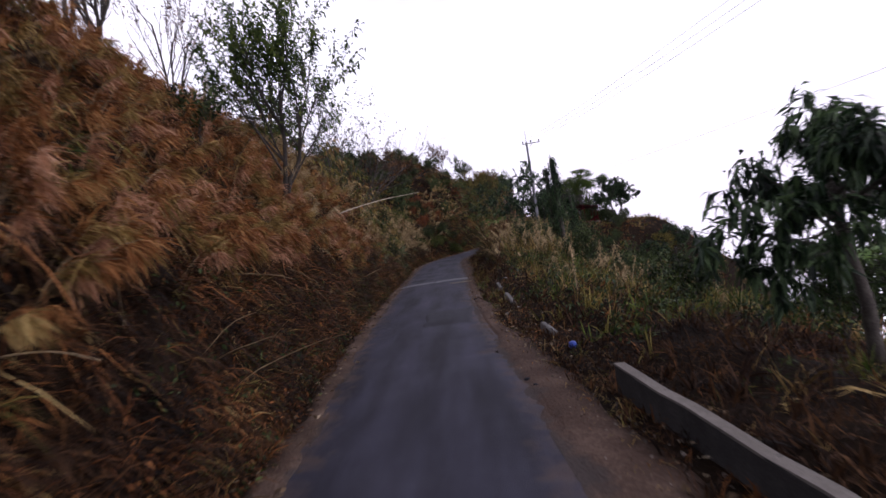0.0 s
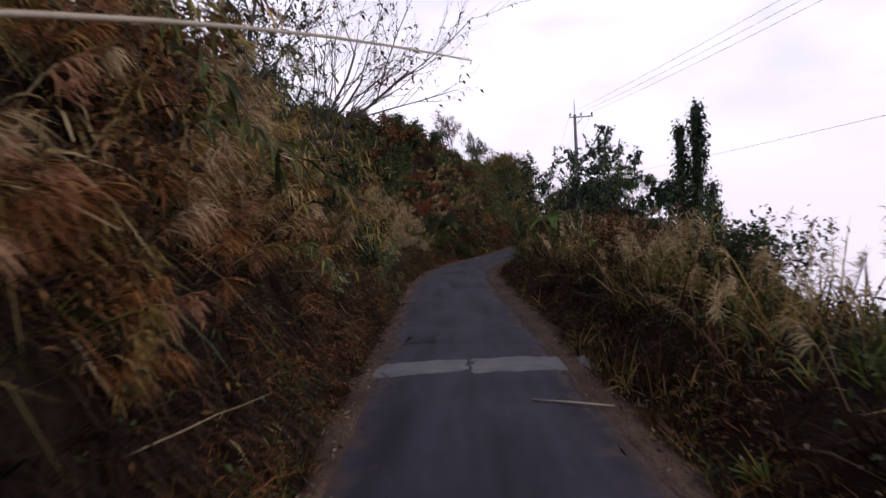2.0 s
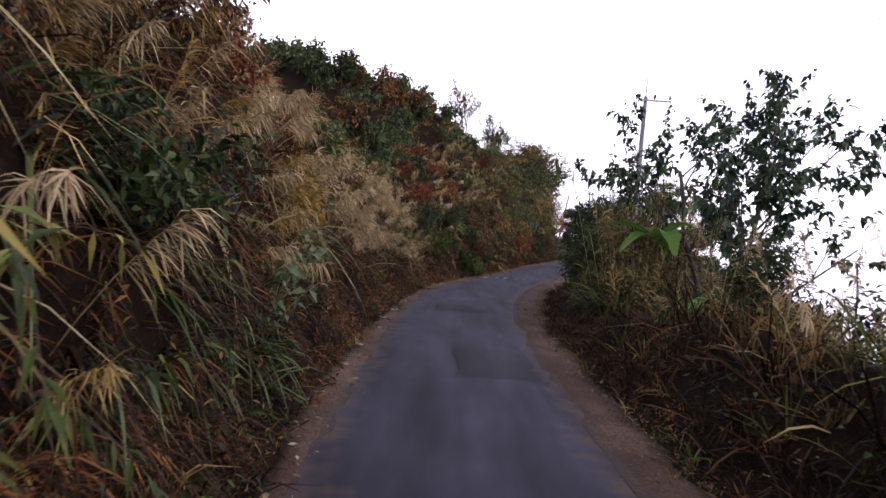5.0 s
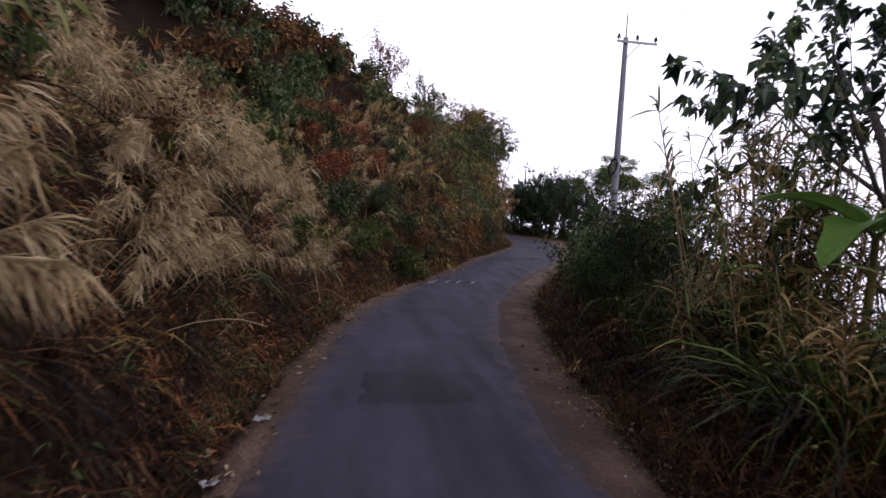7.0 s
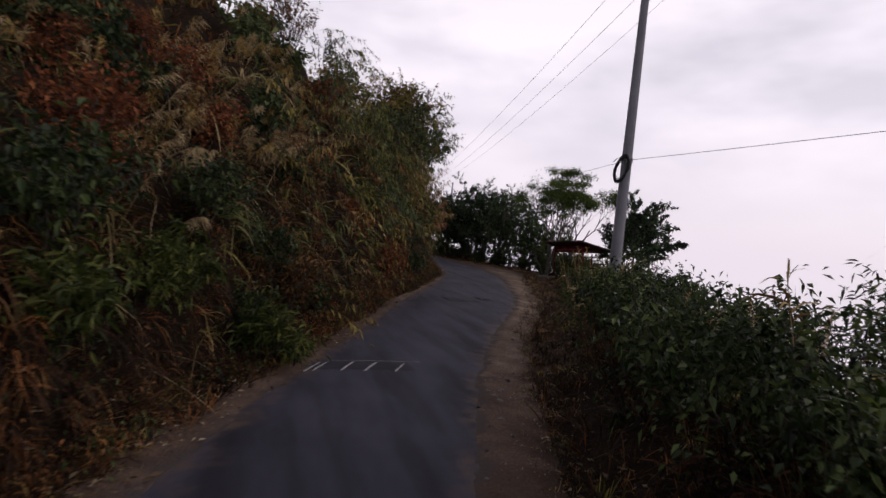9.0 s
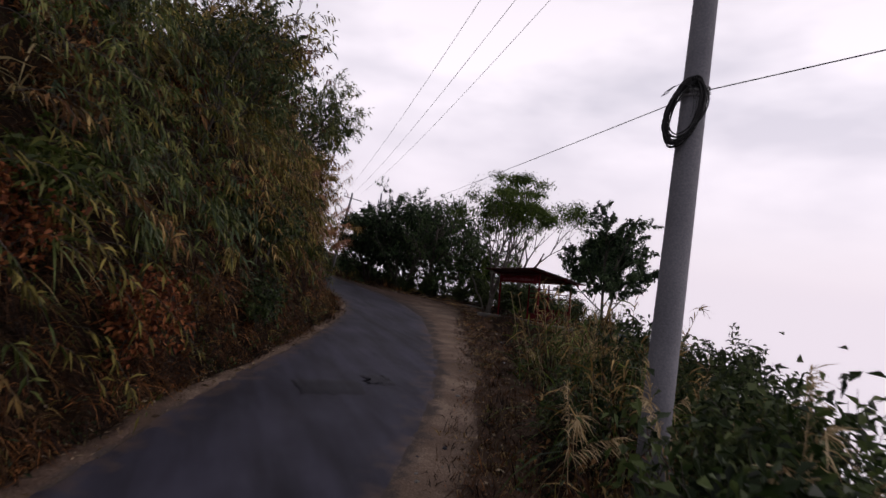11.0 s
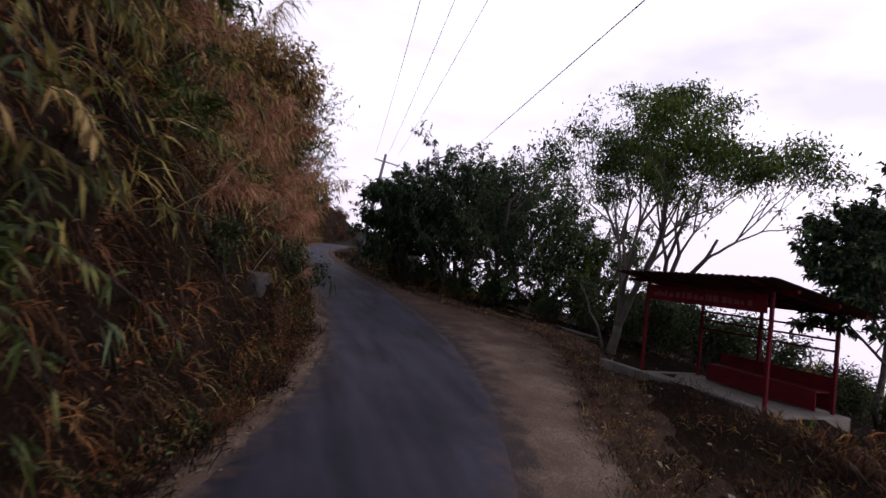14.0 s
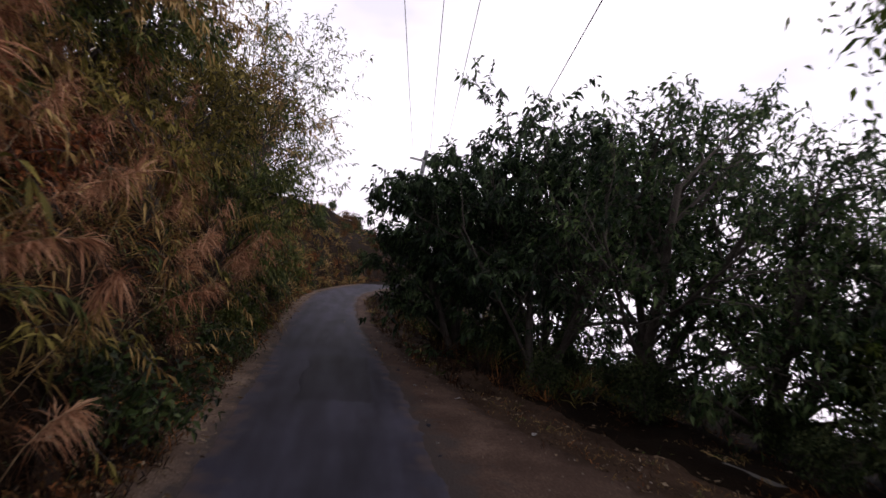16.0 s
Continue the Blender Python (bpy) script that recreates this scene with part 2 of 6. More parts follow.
def asphalt(name, colours):
    """Worn asphalt, streaked along the wheel tracks, with dust on its rims."""
    m = ramp_mat(name, colours, island=False, scale=0.9, grain=120, bump=0.4, rough=0.8, mixf=0.4)
    n, l = m.node_tree.nodes, m.node_tree.links
    b = n["Principled BSDF"]
    old = b.inputs["Base Color"].links[0].from_socket
    tc = n.new("ShaderNodeTexCoord")
    mp = n.new("ShaderNodeMapping")
    mp.inputs["Scale"].default_value = (1.6, 0.22, 1.0)
    st = n.new("ShaderNodeTexNoise")
    st.inputs["Scale"].default_value, st.inputs["Detail"].default_value = 1.4, 6
    l.new(tc.outputs["Object"], mp.inputs["Vector"])
    l.new(mp.outputs[0], st.inputs["Vector"])
    rg = n.new("ShaderNodeMapRange")
    rg.inputs["From Min"].default_value, rg.inputs["From Max"].default_value = 0.32, 0.68
    rg.inputs["To Min"].default_value, rg.inputs["To Max"].default_value = 0.52, 1.5
    l.new(st.outputs["Fac"], rg.inputs["Value"])
    sc = n.new("ShaderNodeVectorMath")
    sc.operation = "SCALE"
    l.new(old, sc.inputs[0])
    l.new(rg.outputs[0], sc.inputs["Scale"])
    at = n.new("ShaderNodeAttribute")
    at.attribute_name = "rim"
    nz = n.new("ShaderNodeTexNoise")
    nz.inputs["Scale"].default_value, nz.inputs["Detail"].default_value = 3.5, 8
    l.new(tc.outputs["Object"], nz.inputs["Vector"])
    ad = n.new("ShaderNodeMath")
    ad.operation = "MULTIPLY_ADD"
    ad.inputs[1].default_value = 0.9
    l.new(nz.outputs["Fac"], ad.inputs[0])
    l.new(at.outputs["Fac"], ad.inputs[2])
    dr = n.new("ShaderNodeMapRange")
    dr.inputs["From Min"].default_value, dr.inputs["From Max"].default_value = 1.22, 1.62
    dr.inputs["To Max"].default_value = 0.85
    l.new(ad.outputs[0], dr.inputs["Value"])
    mx = n.new("ShaderNodeMix")
    mx.data_type = "RGBA"
    mx.inputs[7].default_value = (0.10, 0.066, 0.048, 1)
    l.new(dr.outputs[0], mx.inputs[0])
    l.new(sc.outputs[0], mx.inputs[6])
    l.new(mx.outputs[2], b.inputs["Base Color"])
    return m


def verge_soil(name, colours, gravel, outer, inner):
    """Trodden sandy soil with reaches of darker reddish gravel, a tone that also paints tree shade: drifts into dark
    earth on its far side and into grit against the asphalt.
    """
    m = ramp_mat(name, colours, island=False, scale=1.1, grain=30, bump=1.0, rough=0.95, mixf=0.42, spec=0.1)
    n, l = m.node_tree.nodes, m.node_tree.links
    b = n["Principled BSDF"]
    old = b.inputs["Base Color"].links[0].from_socket
    tc = n.new("ShaderNodeTexCoord")
    nz = n.new("ShaderNodeTexNoise")
    nz.inputs["Scale"].default_value, nz.inputs["Detail"].default_value, nz.inputs["Roughness"].default_value = 2.3, 9, 0.68
    l.new(tc.outputs["Object"], nz.inputs["Vector"])
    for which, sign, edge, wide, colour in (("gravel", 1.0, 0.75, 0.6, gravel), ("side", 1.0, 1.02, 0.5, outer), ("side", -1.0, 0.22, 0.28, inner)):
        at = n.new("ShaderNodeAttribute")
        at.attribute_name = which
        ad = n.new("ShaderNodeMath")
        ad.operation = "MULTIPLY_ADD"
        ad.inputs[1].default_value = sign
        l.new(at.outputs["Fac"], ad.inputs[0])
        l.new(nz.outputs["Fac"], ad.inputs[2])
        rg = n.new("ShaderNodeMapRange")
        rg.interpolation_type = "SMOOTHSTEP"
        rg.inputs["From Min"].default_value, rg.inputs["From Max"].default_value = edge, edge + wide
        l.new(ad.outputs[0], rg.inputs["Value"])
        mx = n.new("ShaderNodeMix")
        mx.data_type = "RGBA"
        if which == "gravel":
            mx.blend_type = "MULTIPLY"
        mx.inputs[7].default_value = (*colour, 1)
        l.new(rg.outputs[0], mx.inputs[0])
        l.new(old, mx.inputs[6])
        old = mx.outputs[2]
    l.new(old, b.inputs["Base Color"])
    return m


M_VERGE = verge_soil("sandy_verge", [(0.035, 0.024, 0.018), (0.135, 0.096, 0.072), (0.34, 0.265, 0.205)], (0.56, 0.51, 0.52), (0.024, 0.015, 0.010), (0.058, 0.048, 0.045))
M_ASPHALT = asphalt("asphalt", [(0.0145, 0.0142, 0.024), (0.028, 0.0275, 0.043), (0.051, 0.050, 0.071)])
M_PATCH = asphalt("fresh_asphalt", [(0.010, 0.010, 0.015), (0.019, 0.019, 0.027), (0.031, 0.031, 0.041)])

# ---------------------------------------------------------------- the plan of road and hill
LEFT = [(-200, 0.2), (-10, 0.2), (0, 0.05), (6.5, -0.15), (11.2, -0.53), (15.5, -0.75), (20, -0.93), (24, -1.06), (30, -1.22), (34, -1.36), (38.6, -1.29),
        (42, -1.12), (44.7, -0.84), (47.5, -0.25), (49.8, 0.45), (51.8, 1.3), (54.5, 2.5), (58, 3.85), (61, 5.1), (64, 6.6), (66.8, 7.9), (69.5, 8.95),
        (72.5, 9.9), (77, 10.5), (84, 10.45), (92, 10.15), (98, 10.05), (104, 10.1), (110, 11.2), (120, 14.2), (140, 20), (200, 26), (400, 30)]
RIGHT = [(-200, 2.9), (-10, 2.9), (0, 2.75), (6, 2.5), (10, 2.2), (15, 1.86), (20, 1.77), (25, 1.72), (30, 1.64), (34, 1.48), (38.5, 1.45), (41.4, 1.72),
         (45, 2.3), (48.4, 3.1), (50.6, 3.85), (53, 5.0), (56, 6.4), (59, 8.25), (62.2, 9.75), (65.8, 11.05), (70.5, 12.6), (73.8, 13.2), (78, 13.5), (84, 13.2),
         (93, 12.45), (98, 12.35), (104, 12.5), (110, 13.8), (120, 17.3), (140, 22.8), (200, 29), (400, 33)]
LEVEL = [(-200, 0.4), (-10, 0.1), (2, 0), (15, -0.1), (24, -0.3), (31, -0.5), (37, -0.52), (41, -0.63), (46, -0.79), (51, -0.9), (56, -0.86), (62, -0.76), (68, -0.74),
         (75, -0.7), (84, -0.65), (100, -0.6), (400, -0.6)]
VERGE_L = [(-200, 0.4), (0, 0.42), (20, 0.36), (43, 0.36), (47, 0.8), (54, 0.65), (58, 0.35), (66, 0.35), (74, 0.8), (80, 1.05), (90, 1.0), (98, 0.6), (400, 0.3)]
# reddish gravel at first; past y 72 the dark tone paints the trees' shade
GRAVEL_AND_SHADE = [(-200, 1.0), (46, 1.0), (60, 0.0), (72, 0.0), (80, 0.95), (400, 1.0)]
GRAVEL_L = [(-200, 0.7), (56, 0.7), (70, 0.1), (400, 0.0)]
VERGE = [(-200, 0.7), (0, 0.75), (6, 0.75), (9, 0.55), (17, 0.40), (24, 0.40), (28, 0.62), (39, 0.72), (44, 0.9), (48, 1.0), (57, 0.95), (62, 1.15), (66, 1.3),
         (68.5, 1.5), (70.6, 1.9), (73, 2.5), (75, 3.4), (77.5, 4.0), (80, 3.0), (82.5, 1.6), (86, 0.9), (92, 0.6), (400, 0.6)]
Y_FINE = np.arange(-200.0, 400.0, 0.25)


def smooth(table, span=9):
    v = np.interp(Y_FINE, *zip(*table))
    pad = np.pad(v, span, mode="edge")
    return np.convolve(pad, np.ones(2 * span + 1) / (2 * span + 1), "valid")


XL_F, XR_F, RZ_F, VG_F = smooth(LEFT), smooth(RIGHT), smooth(LEVEL, 14), smooth(VERGE)


def x_left(y):
    return np.interp(y, Y_FINE, XL_F)


def x_right(y):
    return np.interp(y, Y_FINE, XR_F)


def road_z(y):
    return np.interp(y, Y_FINE, RZ_F)


def verge_w(y):
    return np.interp(y, Y_FINE, VG_F)


def road_cos(y):
    s = (np.interp(np.asarray(y) + 1, Y_FINE, XL_F) - np.interp(np.asarray(y) - 1, Y_FINE, XL_F)) / 2
    return 1 / np.sqrt(1 + s * s)


def wave(x, y, size, seed):
    """Smooth lumps of about that size, between -1 and 1."""
    r = np.random.RandomState(seed)
    out = 0
    for k in range(6):
        a, p, f = r.uniform(0, 6.283), r.uniform(0, 6.283), r.uniform(0.7, 1.6) * 6.283 / (size * 2)
        out = out + np.sin((np.cos(a) * x + np.sin(a) * y) * f + p)
    return out / 3.2


BANK_D = [0, 0.38, 0.6, 1.0, 1.6, 2.6, 4.0, 7.0, 12.0, 30.0, 80.0, 600.0]
BANK_H = [0, 0.03, 0.5, 1.8, 3.1, 4.3, 5.4, 7.1, 8.9, 13.0, 20.0, 36.0]
BANK_K = [(-200, 1.0), (0, 1.08), (10, 1.14), (17, 1.08), (24, 1.03), (33, 0.96), (39, 0.74), (50, 0.70), (55, 0.88), (62, 1.23), (68, 1.23), (73, 1.08), (80, 1.03), (92, 0.98), (105, 0.8), (130, 0.8), (160, 0.6), (400, 0.3)]
BERM = [(-200, 0), (12, 0.0), (19, 0.35), (24, 0.95), (34, 1.0), (38, 0.5), (43, 0.45), (47, 0.7), (54, 0.6), (58, 0.1), (400, 0)]
BERM_D = [0.15, 0.6, 1.4, 2.6, 4.2]
BERM_H = [0.0, 0.35, 0.9, 1.0, 0.0]
SLOPE_D = [0, 0.8, 2.0, 3.5, 6.0, 12.0, 30.0, 100.0, 700.0]
SLOPE_H = [0, 0.10, 0.05, -0.8, -2.8, -8.5, -27.0, -95.0, -600.0]
SLOPE_K = [(-200, 0.4), (18, 0.4), (30, 0.75), (38, 1.0), (400, 1.0)]
FLAT = [(-200, 0.0), (50, 0.0), (56, 0.6), (60, 1.5), (64, 3.0), (68, 6.5), (72, 9.0), (80, 8.0), (86, 5.0), (94, 1.0), (400, 0.5)]


def height(x, y):
    """The ground's height."""
    x, y = np.asarray(x, float), np.asarray(y, float)
    c = road_cos(y)
    dl, dr = (x_left(y) - x) * c, (x - x_right(y)) * c
    base = road_z(y)
    bulge = np.clip((y - 9) / 8, 0.3, 1) * np.clip((dl - 0.5) / 0.7, 0, 1) * np.clip((9 - dl) / 4, 0, 1) * (0.26 * wave(2.2 * x, y, 1.1, 9) + 0.13 * wave(3.0 * x, y, 0.5, 10))
    up = np.interp(dl + bulge - np.interp(y, *zip(*VERGE_L)) + 0.3, BANK_D, BANK_H) * np.interp(y, *zip(*BANK_K))
    up = up + np.clip((dl - 0.5) / 1.2, 0, 1) * (0.28 * wave(x, y, 1.6, 3) + 0.12 * wave(x, y, 0.6, 4)) + np.clip((dl - 3) / 6, 0, 1) * 0.8 * wave(x, y, 7, 5)
    e = np.maximum(dr - verge_w(y), 0)
    flat = np.interp(y, *zip(*FLAT))
    e2 = np.maximum(e - flat, 0)
    down = np.interp(e2, SLOPE_D, SLOPE_H) * np.interp(y, *zip(*SLOPE_K)) + np.interp(e, BERM_D, BERM_H) * np.interp(y, *zip(*BERM)) - 0.075 * np.minimum(e, flat)
    down = down + np.clip((e - 0.1) / 1.0, 0, 1) * (0.10 * wave(x, y, 1.5, 6) + 0.04 * wave(x, y, 0.5, 7)) + np.clip((e2 - 4) / 8, 0, 1) * 0.7 * wave(x, y, 8, 8)
    dip = np.clip((x - 13.8) / 3.2, 0, 1) * np.clip((y - 60) / 5, 0, 1) * np.clip((78 - y) / 4, 0, 1)
    mound = 0.48 * np.exp(-((y - 69.9) / 2.6) ** 2) * np.clip((x - 14.8) / 1.6, 0, 1) * np.clip((20.5 - x) / 2, 0, 1)
    down = down + (mound - 0.12 * dip) * (dr > 0)
    return base - 0.03 + np.where(dl > 0, up, np.where(dr > 0, down, -0.03))


# ---------------------------------------------------------------- mesh helpers
class Heap:
    """Collects faces of many small pieces into one mesh."""

    def __init__(self):
        self.v, self.f, self.n = [], [], 0
        self.k = []

    def add(self, verts, faces, mat=0):
        verts = np.asarray(verts, np.float32).reshape(-1, 3)
        faces = np.asarray(faces, np.int32)
        self.v.append(verts)
        self.f.append(faces + self.n)
        self.k.append(np.full(len(faces), mat, np.int32))
        self.n += len(verts)

    def mesh(self, name, mats, smooth_faces=False):
        me = bpy.data.meshes.new(name)
        v = np.concatenate(self.v)
        sizes = np.concatenate([np.full(len(f), f.shape[1], np.int32) for f in self.f])
        loops = np.concatenate([f.ravel() for f in self.f])
        kinds = np.concatenate(self.k)
        me.vertices.add(len(v))
        me.vertices.foreach_set("co", v.ravel())
        me.loops.add(len(loops))
        me.loops.foreach_set("vertex_index", loops.astype(np.int32))
        me.polygons.add(len(sizes))
        starts = np.concatenate([[0], np.cumsum(sizes)[:-1]]).astype(np.int32)
        me.polygons.foreach_set("loop_start", starts)
        me.polygons.foreach_set("material_index", kinds)
        me.polygons.foreach_set("use_smooth", np.full(len(sizes), smooth_faces))
        for m in mats:
            me.materials.append(m)
        me.update(calc_edges=True)
        me.validate()
        return me

    def thing(self, name, mats, parent=None, smooth_faces=False, label="", category="", group="", kind=""):
        ob = new(name, self.mesh(name, mats, smooth_faces))
        if parent is not None:
            ob.parent = parent
        return tagged(ob, label, category, group, kind)


def norm(a):
    return a / np.maximum(np.linalg.norm(a, axis=-1, keepdims=True), 1e-6)


def blades(heap, root, way, length, width, droop, mat=0, seg=3, rng=None):
    """Tapering strips that arch over: one for each root."""
    n = len(root)
    if n == 0:
        return
    way = norm(way)
    side = norm(np.cross(way, np.array([0, 0, 1.0]) + rng.normal(0, 0.5, (n, 3))))
    t = np.linspace(0, 1, seg + 1)
    mid = root[:, None] + way[:, None] * (length[:, None] * t)[..., None]
    mid[..., 2] -= (droop * length)[:, None] * t ** 2
    w = width[:, None] * np.array([0.55, 1.0, 0.8, 0.5, 0.3])[:seg][None] * 0.5
    a = mid[:, :seg] + side[:, None] * w[..., None]
    b = mid[:, :seg] - side[:, None] * w[..., None]
    verts = np.concatenate([np.stack([a, b], 2).reshape(n, 2 * seg, 3), mid[:, seg:]], 1)
    m = 2 * seg + 1
    off = np.arange(n)[:, None] * m
    quads = np.concatenate([off + np.array([2 * k, 2 * k + 1, 2 * k + 3, 2 * k + 2]) for k in range(seg - 1)])
    tris = off + np.array([2 * seg - 2, 2 * seg - 1, 2 * seg])
    base = heap.n
    heap.add(verts, quads, mat)
    heap.f.append((tris + base).astype(np.int32))
    heap.k.append(np.full(len(tris), mat, np.int32))


def leaves(heap, root, way, length, width, mat=0, fold=0.25, rng=None, droop=0.25, simple=False):
    """Folded pointed leaves, each of four faces round a bent midrib."""
    n = len(root)
    if n == 0:
        return
    way = norm(way)
    up = norm(np.array([0, 0, 1.0]) + rng.normal(0, 0.55, (n, 3)))
    side = norm(np.cross(way, up))
    nor = np.cross(side, way)
    L, W = length[:, None], width[:, None] * 0.5
    mid = root + way * L * 0.45
    tip = root + way * L + np.array([0, 0, -1.0]) * L * droop
    a = mid + side * W + nor * W * fold
    b = mid - side * W + nor * W * fold
    if simple:
        off = np.arange(n)[:, None] * 4
        heap.add(np.stack([root, a, tip, b], 1), np.concatenate([off + np.array(q) for q in ([0, 1, 2], [0, 2, 3])]), mat)
        return
    verts = np.stack([root, a, mid, b, tip], 1)
    off = np.arange(n)[:, None] * 5
    tris = np.concatenate([off + np.array(q) for q in ([0, 1, 2], [0, 2, 3], [1, 4, 2], [2, 4, 3])])
    heap.add(verts, tris, mat)


def tube(heap, pts, radii, sides=6, mat=0, caps=True):
    pts = np.asarray(pts, float)
    n = len(pts)
    radii = np.broadcast_to(np.asarray(radii, float), (n,))
    d = norm(np.gradient(pts, axis=0))
    ref = np.array([1.0, 0, 0]) if abs(d[0][0]) < 0.8 else np.array([0, 1.0, 0])
    s = norm(np.cross(d, ref))
    u = np.cross(d, s)
    a = np.linspace(0, 2 * np.pi, sides, endpoint=False)
    ring = pts[:, None] + radii[:, None, None] * (s[:, None] * np.cos(a)[None, :, None] + u[:, None] * np.sin(a)[None, :, None])
    k = np.arange(n - 1)[:, None] * sides
    j = np.arange(sides)[None]
    q = np.stack([k + j, k + (j + 1) % sides, k + sides + (j + 1) % sides, k + sides + j], -1).reshape(-1, 4)
    base = heap.n
    heap.add(ring, q, mat)
    for cap in (np.arange(sides)[::-1], (n - 1) * sides + np.arange(sides)) if caps else ():
        heap.f.append((cap[None] + base).astype(np.int32))
        heap.k.append(np.array([mat], np.int32))


def box(heap, lo, hi, mat=0, m=None, bevel=0.0):
    lo, hi = np.asarray(lo, float), np.asarray(hi, float)
    if bevel:
        bm = bmesh.new()
        bmesh.ops.create_cube(bm, size=1)
        for v in bm.verts:
            v.co = Vector([(lo[i] + hi[i]) / 2 + v.co[i] * (hi[i] - lo[i]) for i in range(3)])
        bmesh.ops.bevel(bm, geom=bm.edges[:], offset=bevel, segments=1, affect="EDGES")
        vs = np.array([v.co[:] for v in bm.verts])
        bm.verts.index_update()
        fs = [[v.index for v in f.verts] for f in bm.faces]
        bm.free()
    else:
        vs = np.array([[(lo, hi)[i][0], (lo, hi)[j][1], (lo, hi)[k][2]] for i in (0, 1) for j in (0, 1) for k in (0, 1)])
        fs = [[0, 1, 3, 2], [4, 6, 7, 5], [0, 4, 5, 1], [2, 3, 7, 6], [0, 2, 6, 4], [1, 5, 7, 3]]
    if m is not None:
        vs = np.array([(m @ Vector(p))[:] for p in vs])
    base = heap.n
    heap.v.append(vs.astype(np.float32))
    heap.n += len(vs)
    for f in fs:
        heap.f.append(np.array([f], np.int32) + base)
        heap.k.append(np.array([mat], np.int32))


def grid(heap, x, y, z, mat=0):
    r, c = x.shape
    v = np.stack([x, y, z], -1)
    i = np.arange(r - 1)[:, None] * c + np.arange(c - 1)[None]
    heap.add(v, np.stack([i, i + 1, i + c + 1, i + c], -1).reshape(-1, 4), mat)


def empty(name, place, label, category, group="", kind=""):
    ob = new(name)
    ob.location = place
    return tagged(ob, label, category, group, kind)


# ---------------------------------------------------------------- ground, road, verges
ys = np.concatenate([np.linspace(-200, -14, 20), np.arange(-12, 118, 0.35), np.linspace(119, 400, 40)])
dls = np.concatenate([np.arange(0, 6, 0.22), np.linspace(6.2, 14, 16), np.array([17, 22, 30, 42, 60, 90, 150, 300, 600])])
drs = np.concatenate([np.arange(0, 7, 0.25), np.linspace(7.5, 24, 24), np.array([28, 36, 48, 70, 110, 200, 400, 700])])
Y = ys[:, None]
cs = np.maximum(road_cos(ys), 0.45)[:, None]
gx = np.concatenate([x_left(Y) - dls[::-1][None] / cs, x_left(Y) * 0.5 + x_right(Y) * 0.5, x_right(Y) + drs[None] / cs], 1)
gy = np.repeat(Y, gx.shape[1], 1)
h = Heap()
grid(h, gx, gy, height(gx, gy))
h.thing("ground", [M_SOIL], smooth_faces=True, label="brown soil of a steep hillside beside a narrow road, darkened for shade under plants", category="ground", kind="structure")

rng = np.random.RandomState(11)
ry = np.arange(-12, 116, 0.08)
us = np.linspace(0, 1, 19)
edge_l = x_left(ry) + 0.05 * wave(ry, ry * 0, 0.5, 21) + 0.05 * wave(ry, ry * 0, 1.8, 22)
edge_r = x_right(ry) + 0.04 * wave(ry, ry * 0, 0.2, 28) + 0.06 * wave(ry, ry * 0, 0.5, 23) + 0.09 * wave(ry, ry * 0, 1.6, 24)
edge_l = edge_l + rng.normal(0, 0.012, len(ry))
edge_r = edge_r + rng.normal(0, 0.018, len(ry)) + 0.03 * wave(ry, ry * 0, 0.12, 29)
rx = edge_l[:, None] * (1 - us) + edge_r[:, None] * us
ryy = np.repeat(ry[:, None], len(us), 1)
rz = road_z(ryy) + 0.02 - 0.035 * (2 * us - 1)[None] ** 4 + 0.003 * wave(rx, ryy, 1.2, 25)
h = Heap()
grid(h, rx, ryy, rz)
road = h.thing("road", [M_ASPHALT], smooth_faces=True, label="narrow worn grey asphalt road with ragged edges", category="road", kind="structure")
rim = road.data.attributes.new("rim", "FLOAT", "POINT")
rim.data.foreach_set("value", np.repeat(np.abs(2 * us - 1)[None], len(ry), 0).ravel().astype(np.float32))


def ribbon(name, inner, outer, lift, mat, label, cols=7, seed=1, y0=-12, y1=116, join=True, stony=GRAVEL_AND_SHADE):
    yy = np.arange(y0, y1, 0.2)
    a, b = inner(yy), outer(yy) + 0.07 * wave(yy, yy * 0, 0.5, seed) + 0.12 * wave(yy, yy * 0, 2.2, seed + 1)
    u = np.linspace(0, 1, cols)
    xx = a[:, None] * (1 - u) + b[:, None] * u
    yy2 = np.repeat(yy[:, None], cols, 1)
    zz = height(xx, yy2)
    if join:
        zz = np.maximum(zz, road_z(yy2) - 0.05 - np.clip(u[None] - 0.15, 0, 1))
    zz = zz + lift * (1 - u[None] ** 3) - 0.04 * u[None] ** 8 + 0.004 * wave(xx, yy2, 1.3, seed + 2) * np.sin(np.pi * u)[None]
    g = Heap()
    grid(g, xx, yy2, zz)
    ob = g.thing(name, [mat], smooth_faces=True, label=label, category="road verge", kind="structure")
    side = ob.data.attributes.new("side", "FLOAT", "POINT")
    side.data.foreach_set("value", np.repeat(u[None], len(yy), 0).ravel().astype(np.float32))
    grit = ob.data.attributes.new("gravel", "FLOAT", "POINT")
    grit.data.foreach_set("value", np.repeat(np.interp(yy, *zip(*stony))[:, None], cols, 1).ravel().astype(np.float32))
    return ob


